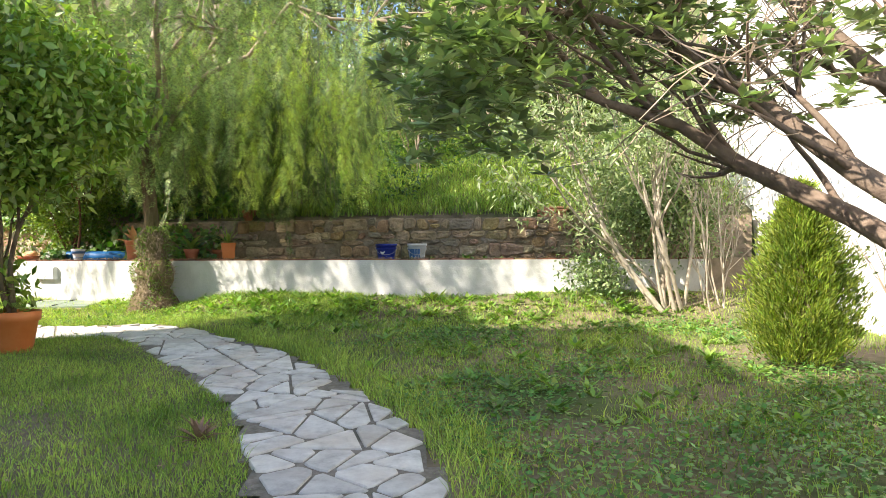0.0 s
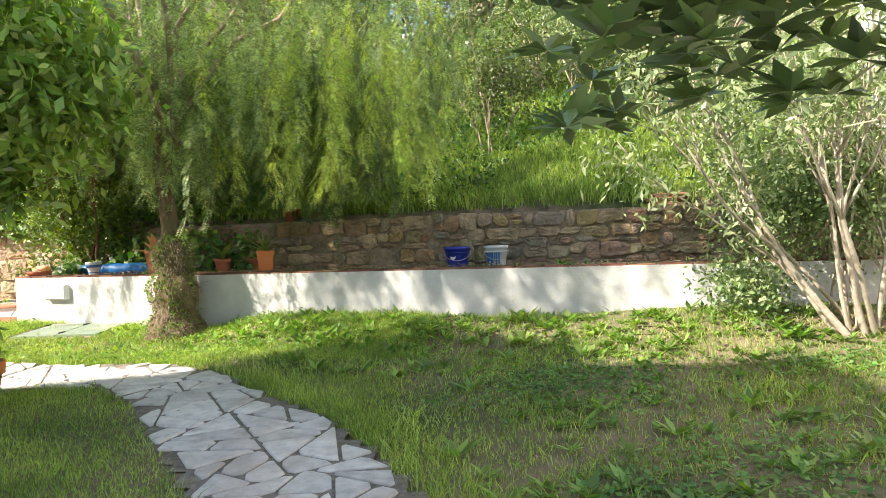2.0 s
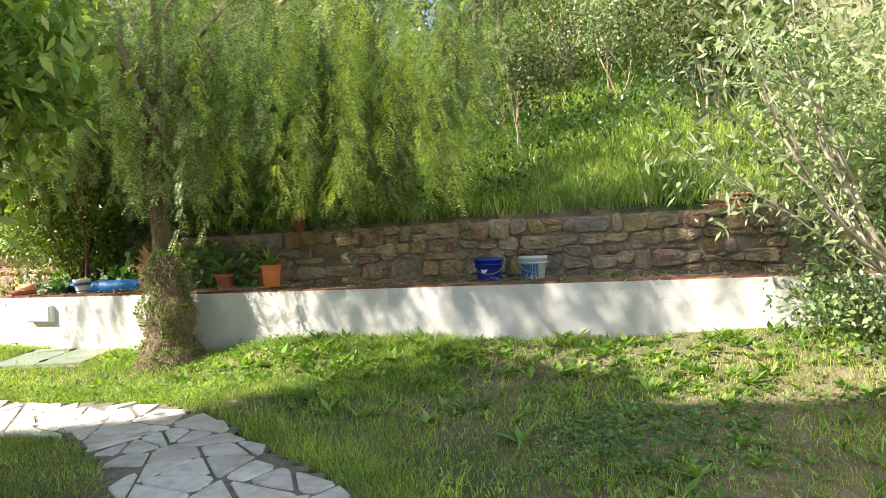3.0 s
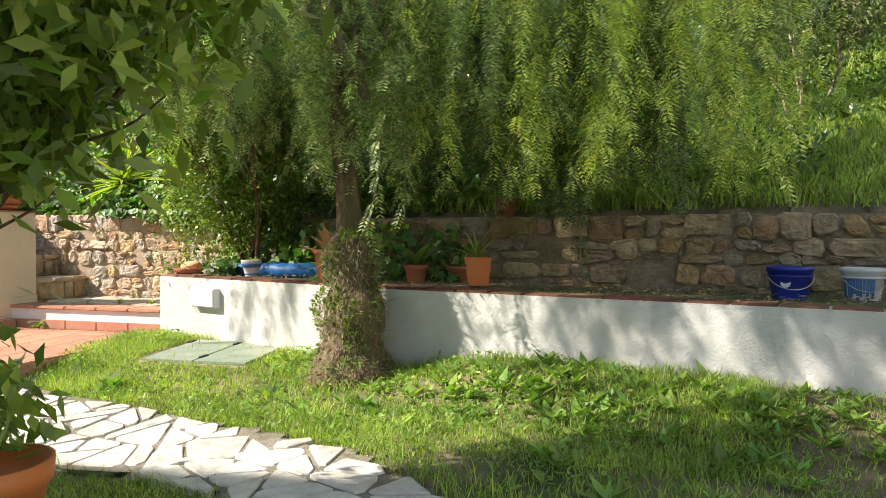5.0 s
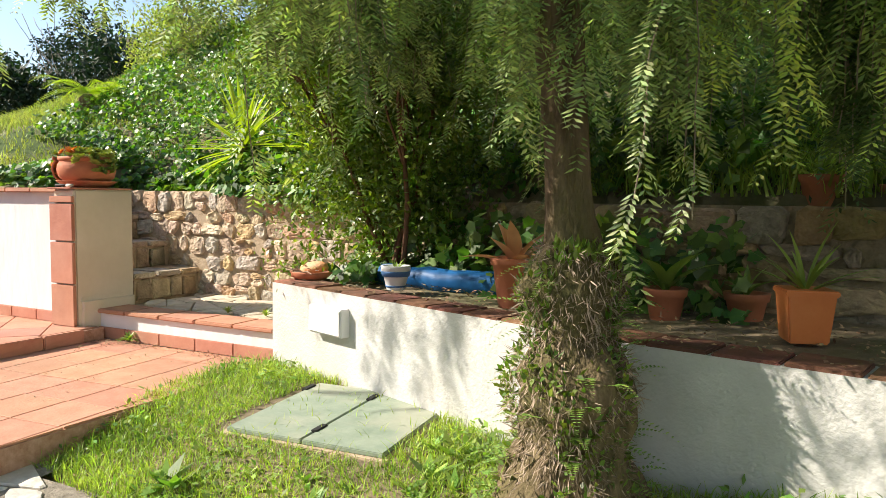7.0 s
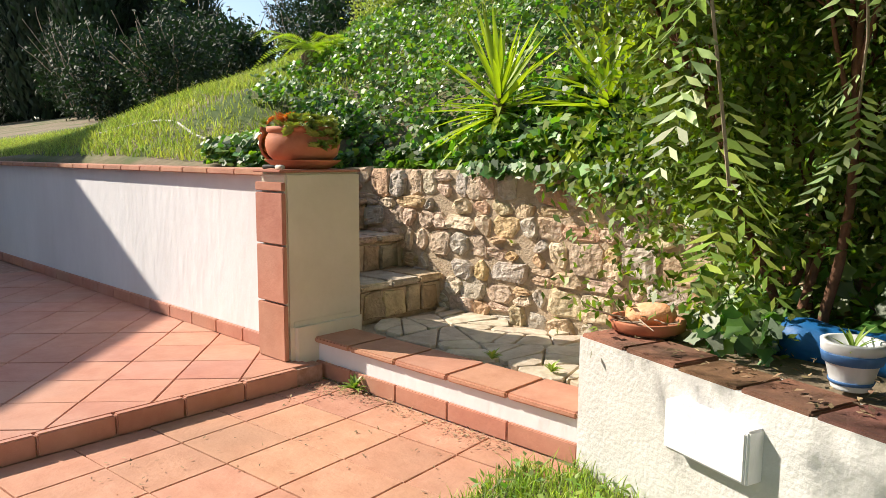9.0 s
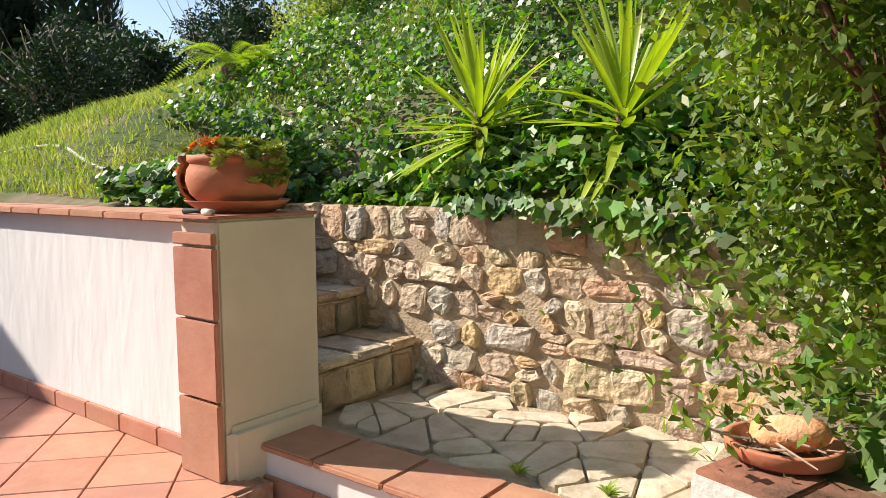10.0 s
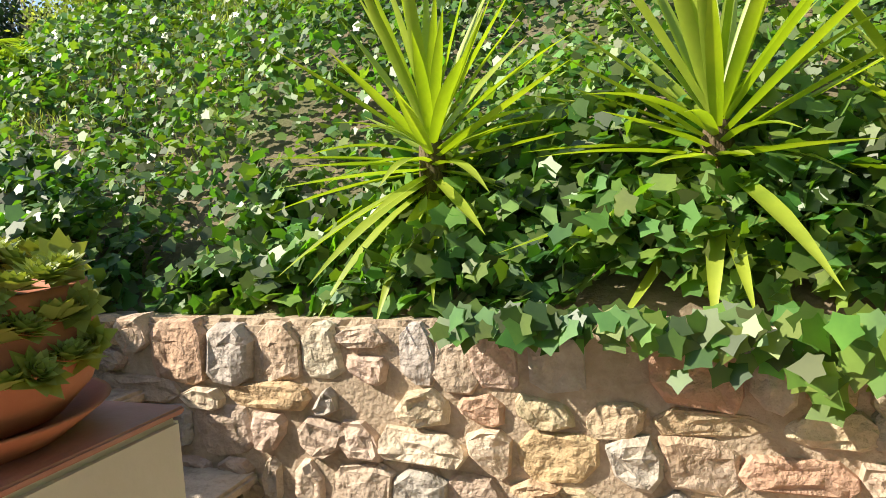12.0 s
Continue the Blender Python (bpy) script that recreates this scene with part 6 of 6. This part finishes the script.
p = pot_thing("bromeliad_pot", "tall terracotta pot with a tan bromeliad", (-3.72, 11.50, CAP), 0.085, 0.12, 0.26, M_TERRACOTTA, 0.015)
strappy(p, 13, 0.30, 0.075, M_DRYLEAF, 0.2, 5, 0.9)
p = pot_thing("terracotta_pot", "terracotta pot with broad green leaves", (-2.98, 11.62, BED), 0.07, 0.095, 0.16, M_TERRACOTTA, 0.012)
strappy(p, 14, 0.28, 0.055, M_WEED, 0.14, 6, 1.0)
p = thing("square_pot", "square orange plastic pot with a spiky plant", "pot", (-2.37, 11.23, CAP + 0.003))
sq = box_bm(-0.105, -0.105, 0, 0.105, 0.105, 0.235, 0.008)
for v in sq.verts:
    v.co.x *= 0.80 + 0.85 * v.co.z
    v.co.y *= 0.80 + 0.85 * v.co.z
part("body", sq, M_ORANGEPOT, p)
part("rim", box_bm(-0.112, -0.112, 0.215, 0.112, 0.112, 0.243, 0.006), M_ORANGEPOT, p)
p.rotation_euler = (0, 0, 0.3)
p.scale = (0.88, 0.88, 0.88)
strappy(p, 16, 0.34, 0.02, M_WEED, 0.22, 7, 0.5)
p = pot_thing("terracotta_pot", "terracotta pot with wilting plant beside the square pot", (-2.62, 11.72, BED), 0.07, 0.095, 0.15, M_TERRACOTTA, 0.012)
strappy(p, 8, 0.2, 0.03, M_WEED, 0.13, 8, 1.0)
for x, y, r in ((-2.32, 12.25, 0.10), (-1.98, 12.24, 0.07), (-1.76, 12.18, 0.06)):
    p = pot_thing("wall_pot", "terracotta pot standing on the back wall", (x, y, 1.105), r * 0.75, r, r * 1.7, M_TERRACOTTA, 0.012)
    strappy(p, 8, 0.18, 0.03, M_WEED, r * 1.4, int(abs(x * 100)), 0.9)
b = bucket("blue_bucket", "blue plastic bucket with a round paper label", (-0.24, 11.05, CAP - 0.047), 0.105, 0.135, 0.235, M_BLUE)
sticker = part("label", lathe_bm([(0.03, 0), (0.03, 0.002)], 20), M_WHITEPLASTIC, body_of(b), "round pale label")
sticker.matrix_local = Matrix.Translation((-0.045, -0.112, 0.13)) @ Matrix.Rotation(radians(-22), 4, "Z") @ Matrix.Rotation(radians(83), 4, "X")
b = bucket("white_bucket", "white plastic bucket streaked with blue paint", (0.17, 10.98, CAP - 0.047), 0.095, 0.122, 0.235, M_WHITEPLASTIC)
srng = random.Random(9)
for i in range(11):
    a = -math.pi * 0.93 + i * 0.165 + srng.uniform(-0.03, 0.03)
    hgt = srng.uniform(0.08, 0.17)
    top = 0.165
    bm = box_bm(-srng.uniform(0.005, 0.012), -0.0015, top - hgt, srng.uniform(0.005, 0.012), 0.0015, top, 0.001)
    d = part("paint_run", bm, M_BLUEPAINT, body_of(b), "blue paint run")
    d.matrix_local = Matrix.Translation((math.cos(a) * 0.1015, math.sin(a) * 0.1015, 0)) @ Matrix.Rotation(a + math.pi / 2, 4, "Z") @ Matrix.Rotation(radians(6.2), 4, "X")
pile = thing("tile_pile", "small pile of old terracotta roof tiles on the wall", "tiles", (2.05, 11.25, 1.105))
prng = random.Random(4)
for i in range(7):
    t = part("roof_tile", box_bm(-0.2, -0.07, 0, 0.2, 0.07, 0.018, 0.004), M_TILE_OLD, pile)
    t.matrix_local = Matrix.Translation((prng.uniform(-0.05, 0.05), prng.uniform(-0.04, 0.04), 0.021 * i)) @ Matrix.Rotation(prng.uniform(-0.35, 0.35), 4, "Z")
dish = pot_thing("clay_dish", "shallow clay dish of twigs on the planter wall", (-5.42, 12.02, CAP), 0.10, 0.145, 0.055, M_TERRACOTTA, 0.008, "dish")
gourd = thing("orange_gourd", "warty orange and white gourd lying in the dish", "gourd", (-5.40, 12.02, CAP + 0.085))
part("body", lathe_bm([(0.008, -0.13), (0.04, -0.12), (0.058, -0.06), (0.062, 0.0), (0.055, 0.06), (0.035, 0.105), (0.01, 0.12)], 28, 0.03), M_GOURD, gourd, "", True)
gourd.rotation_euler = (0, radians(82), radians(12))
gourd.scale = (0.82, 0.82, 0.82)
gourd.location.z -= 0.012
tv = []
trng = random.Random(14)
for i in range(26):
    s = (trng.uniform(-0.1, 0.1), trng.uniform(-0.1, 0.1), trng.uniform(0.0, 0.03))
    tv.append(tube_arrays(wander(trng, s, (trng.uniform(-1, 1), trng.uniform(-1, 1), trng.uniform(-0.1, 0.3)), trng.uniform(0.08, 0.2), 3, 0.2), [0.004, 0.004, 0.003, 0.002], 4))
v, f = join(tv)
mesh_object("twigs", v, f, M_TWIG, dish, False, "dry twigs").location = (0, 0, 0.03)

grng = np.random.default_rng(77)
gx = np.concatenate([grng.uniform(-7.25, -5.9, 420), grng.normal(-7.15, 0.12, 160), grng.uniform(-7.3, -5.7, 120)])
gy = np.concatenate([11.80 - np.abs(grng.normal(0, 0.07, 420)), grng.normal(11.68, 0.08, 160), grng.uniform(10.3, 11.8, 120)])
gd = grng.normal(0, 1, (700, 3)) * np.array([1, 1, 0.2])
bulk("terrace_litter", leaf_quads(np.stack([gx, np.minimum(gy, 11.81), np.full(700, 0.008)], axis=1), gd, np.tile([0, 0.1, 1.0], (700, 1)), grng.uniform(0.01, 0.035, 700), grng.uniform(0.004, 0.012, 700)), 4, M_LITTER, label="dry leaf crumbs swept against the step", category="litter", kind="stuff")
tuft = thing("weed_tuft", "small green weed growing at the foot of the step", "weed", (-7.0, 11.79, 0.0))
strappy(tuft, 22, 0.09, 0.022, M_WEED, 0.01, 31, 0.9)
for tx, ty in ((-6.35, 12.17), (-6.0, 12.20)):
    tuft = thing("weed_tuft", "small weed rooted between the landing stones", "weed", (tx, ty, LANDING))
    strappy(tuft, 14, 0.07, 0.016, M_WEED, 0.005, 33, 0.8)
dry = thing("dry_plant", "withered brown plant beside the path", "plant", (-0.98, 5.25, float(lawn_z(-0.98, 5.25))))
strappy(dry, 34, 0.16, 0.022, M_LITTER, 0.01, 35, 0.7)

# inspection cover in the lawn
cover = thing("inspection_cover", "pair of weathered green metal inspection covers set in the lawn", "cover", (-4.48, 11.07, -0.005))
cover.rotation_euler = (radians(2.2), 0, radians(3))
part("frame", box_bm(-0.47, -0.44, -0.06, 0.47, 0.44, -0.012, 0.004), M_GROUT, cover, "cement frame")
part("plate", box_bm(-0.44, -0.41, -0.012, -0.006, 0.41, 0.012, 0.004), M_COVER, cover)
part("plate", box_bm(0.006, -0.41, -0.012, 0.44, 0.41, 0.012, 0.004), M_COVER, cover)
for hx, hy in ((0.0, 0.28), (0.0, -0.25), (0.44, 0.25), (-0.44, 0.3)):
    part("hinge", box_bm(hx - 0.018, hy - 0.05, 0.0, hx + 0.018, hy + 0.05, 0.02, 0.004), M_BLACK, cover, "dark hinge slot")

# broken pot with succulents on the pillar
bowl = thing("succulent_bowl", "cracked terracotta bowl of red-tipped succulents on its saucer", "pot", (-7.66, 11.95, 1.19))
part("saucer", lathe_bm([(0.15, 0.0), (0.16, 0.004), (0.225, 0.05), (0.23, 0.055), (0.22, 0.055), (0.16, 0.018), (0.01, 0.016)], 40), M_TERRACOTTA, bowl, "wide clay saucer", True)
prof = [(0.12, 0.02), (0.16, 0.03), (0.205, 0.075), (0.222, 0.13), (0.215, 0.175), (0.20, 0.20), (0.202, 0.205), (0.212, 0.212), (0.212, 0.238), (0.195, 0.238), (0.185, 0.20), (0.20, 0.13), (0.15, 0.05)]
bm = bmesh.new()
rows_v = []
A0, A1 = radians(-118), radians(188)
for r, z in prof:
    rows_v.append([bm.verts.new((r * math.cos(A0 + (A1 - A0) * i / 36), r * math.sin(A0 + (A1 - A0) * i / 36), z + 0.01)) for i in range(37)])
for a, b2 in zip(rows_v, rows_v[1:]):
    for i in range(36):
        bm.faces.new((a[i], a[i + 1], b2[i + 1], b2[i]))
for e in (0, 36):
    bm.faces.new([r[e] for r in rows_v])
bmesh.ops.recalc_face_normals(bm, faces=bm.faces)
part("bowl", bm, M_TERRACOTTA, bowl, "round bowl with a piece broken out", True)
bm = bmesh.new()
rows_v = []
for r, z in prof[1:9]:
    rows_v.append([bm.verts.new((r * math.cos(radians(-168) + radians(46) * i / 10), r * math.sin(radians(-168) + radians(46) * i / 10), z)) for i in range(11)])
for a, b2 in zip(rows_v, rows_v[1:]):
    for i in range(10):
        bm.faces.new((a[i], a[i + 1], b2[i + 1], b2[i]))
shard_part = part("shard", bm, M_TERRACOTTA, bowl, "broken shard leaning on the bowl", True)
sol = shard_part.modifiers.new("thickness", "SOLIDIFY")
sol.thickness = 0.016
shard_part.location = (-0.035, -0.02, 0.01)
part("soil", lathe_bm([(0.19, 0.15), (0.185, 0.215), (0.10, 0.235), (0.01, 0.24)], 24, 0.04), M_SOIL, bowl)
srng = random.Random(17)
for i in range(60):
    a = srng.uniform(0, 2 * math.pi)
    r = srng.uniform(0.02, 0.23)
    z = 0.255 + 0.03 * math.cos(r * 6)
    if r > 0.19:
        z -= srng.uniform(0.0, 0.09)
    if i > 46:
        a = srng.uniform(radians(170), radians(235))
        r, z = srng.uniform(0.2, 0.26), srng.uniform(0.02, 0.2)
    rosette(bowl, (r * math.cos(a), r * math.sin(a), z + 0.01), srng.uniform(0.045, 0.075), M_SUCCRED if (math.cos(a - 3.6) > 0.1 and srng.random() < 0.75) else M_SUCC, i)
for i, a in enumerate((0.35, 0.1, -0.15, -0.35)):
    for j in range(3):
        rosette(bowl, ((0.20 + 0.018 * j) * math.cos(a), (0.20 + 0.018 * j) * math.sin(a), 0.27 - 0.06 * j - 0.008 * i), 0.065, M_SUCC, 240 + 3 * i + j)
for i, a in enumerate((-0.75, -0.55, -0.95, -0.4)):
    rosette(bowl, (0.235 * math.cos(a), 0.235 * math.sin(a), 0.24 - 0.014 * i), 0.06, M_SUCC, 200 + i)
tool = thing("secateurs", "small rusty tool lying on the pillar cap", "tool", (-7.62, 11.69, 1.192))
v, f = tube_arrays([(-0.04, 0, 0.008), (0.0, 0.005, 0.01), (0.05, 0.0, 0.008)], [0.009, 0.007, 0.006], 8)
mesh_object("handle", v, f, M_BLACK, tool, True)
v, f = tube_arrays([(0.05, 0.0, 0.008), (0.10, -0.008, 0.008)], [0.0095, 0.009], 8)
mesh_object("ferrule", v, f, M_HOSE, tool, True, "pale metal ferrule")
tool.scale = (1.5, 1.5, 1.5)

# cycad at the top of the slope
cy_z = float(terrain(-11.3, 14.7))
cycad = thing("cycad", "small cycad with arching yellowish fronds on the slope", "cycad", (-11.3, 14.7, cy_z - 0.03))
part("trunk", lathe_bm([(0.13, -0.1), (0.14, 0.12), (0.11, 0.26), (0.05, 0.32)], 14, 0.08), M_BARK, cycad, "", True)
crng = random.Random(88)
for i in range(15):
    L = crng.uniform(0.55, 0.8)
    lift = crng.uniform(0.25, 0.95)
    k = np.linspace(0.08, 1, 26)
    spine = np.stack([L * k, np.zeros(26), L * (lift * k - 0.75 * k ** 2)], axis=1)
    both = [leaf_quads(spine, np.tile([0.55, sgn, 0.18], (26, 1)), np.tile([0, 0, 1.0], (26, 1)), 0.17 * np.sin(np.pi * (0.12 + 0.84 * k)) + 0.02, np.full(26, 0.022)) for sgn in (-1, 1)]
    frond = bulk("frond", np.concatenate(both), 4, M_YUCCA, cycad)
    frond.location = (0, 0, 0.3)
    frond.rotation_euler = (0, 0, i * 2.4)

# hose on the upper lawn
hose = thing("garden_hose", "pale garden hose lying on the upper lawn", "hose", (0, 0, 0))
hp = [(x, 12.62 + 0.12 * math.sin(x * 2.1), float(terrain(x, 12.62 + 0.12 * math.sin(x * 2.1))) + 0.02) for x in np.arange(-12.4, -9.2, 0.12)]
v, f = tube_arrays(hp, [0.014] * len(hp), 7)
mesh_object("tube", v, f, M_HOSE, hose, True)

# pieces of the walls, steps, landing and terraces
rubble(wall_stair, [(-9.3, 13.02), (-5.3, 13.02)], 0.16, 1.18, 0.135, (0.11, 0.14, 0.17, 0.21, 0.27), 0.010, 0.042, 3, M_STONE, M_GROUT)
rubble(wall_back, BACKWALL[:5], 0.5, 1.11, 0.125, (0.14, 0.18, 0.23, 0.29), 0.011, 0.042, 4, M_STONE_DARK, M_MORTAR_DARK)
for i, (sx, sz) in enumerate(TREADS):
    z_low = (LANDING if i == 0 else TREADS[i - 1][1])
    rubble_line = [(sx - 0.02, 13.0), (sx - 0.02, 12.27)]
    rng_s = random.Random(40 + i)
    y = 12.28
    while y < 12.97:
        w = rng_s.uniform(0.12, 0.22)
        y1 = min(y + w, 12.99)
        h = sz - 0.045 - z_low
        poly = [(y - 0.5, 0.0), (y1 - 0.012 - 0.5, 0.0), (y1 - 0.02 - 0.5, h * rng_s.uniform(0.85, 0.97)), (y + 0.008 - 0.5, h * rng_s.uniform(0.85, 0.97))]
        cy = (y + y1) / 2 - 0.5
        me = stone_mesh(rng_s, [(p[0] - cy, p[1] - h / 2) for p in poly], 0.035, 0.8, "riser_stone", M_STONE_DARK)
        ob = new("riser_stone", me)
        ob.parent = stairs
        ob.matrix_local = Matrix.Translation((sx - 0.03 + 7.5, cy + 0.5 - 12.6, z_low + h / 2 - LANDING)) @ Matrix.Rotation(radians(90), 4, "Z") @ Matrix.Rotation(radians(90), 4, "X")
        y = y1
    for a, b3 in ((12.26, 12.5), (12.51, 12.76), (12.77, 13.0)):
        t = part("tread_slab", box_bm(sx - 0.42, a, sz - 0.045, sx + 0.015 + rng_s.uniform(-0.02, 0.01), b3, sz - rng_s.uniform(0, 0.006), 0.012), M_STONE, stairs)
        t.location = (7.5, -12.6, -LANDING)
paving(landing, lambda x, y: -7.48 < x < -5.60 and 12.13 < y < 13.0, (-7.48, -5.6, 12.13, 13.0), lambda x, y: LANDING - 0.032, (0.03, 0.10), 0.009, 0.03, 23, M_SLAB, 90)
tile_field(terrace_up, (-7.835, 11.053), radians(47.2), 0.343, (-12.0, -7.325, 6.0, 11.73), UPPER, M_TILE, 300)
tile_field(terrace_low, (-6.895, 11.66), radians(4.5), 0.34, (-7.275, -5.56, 8.9, 11.80), 0.0, M_TILE_OLD, 200)
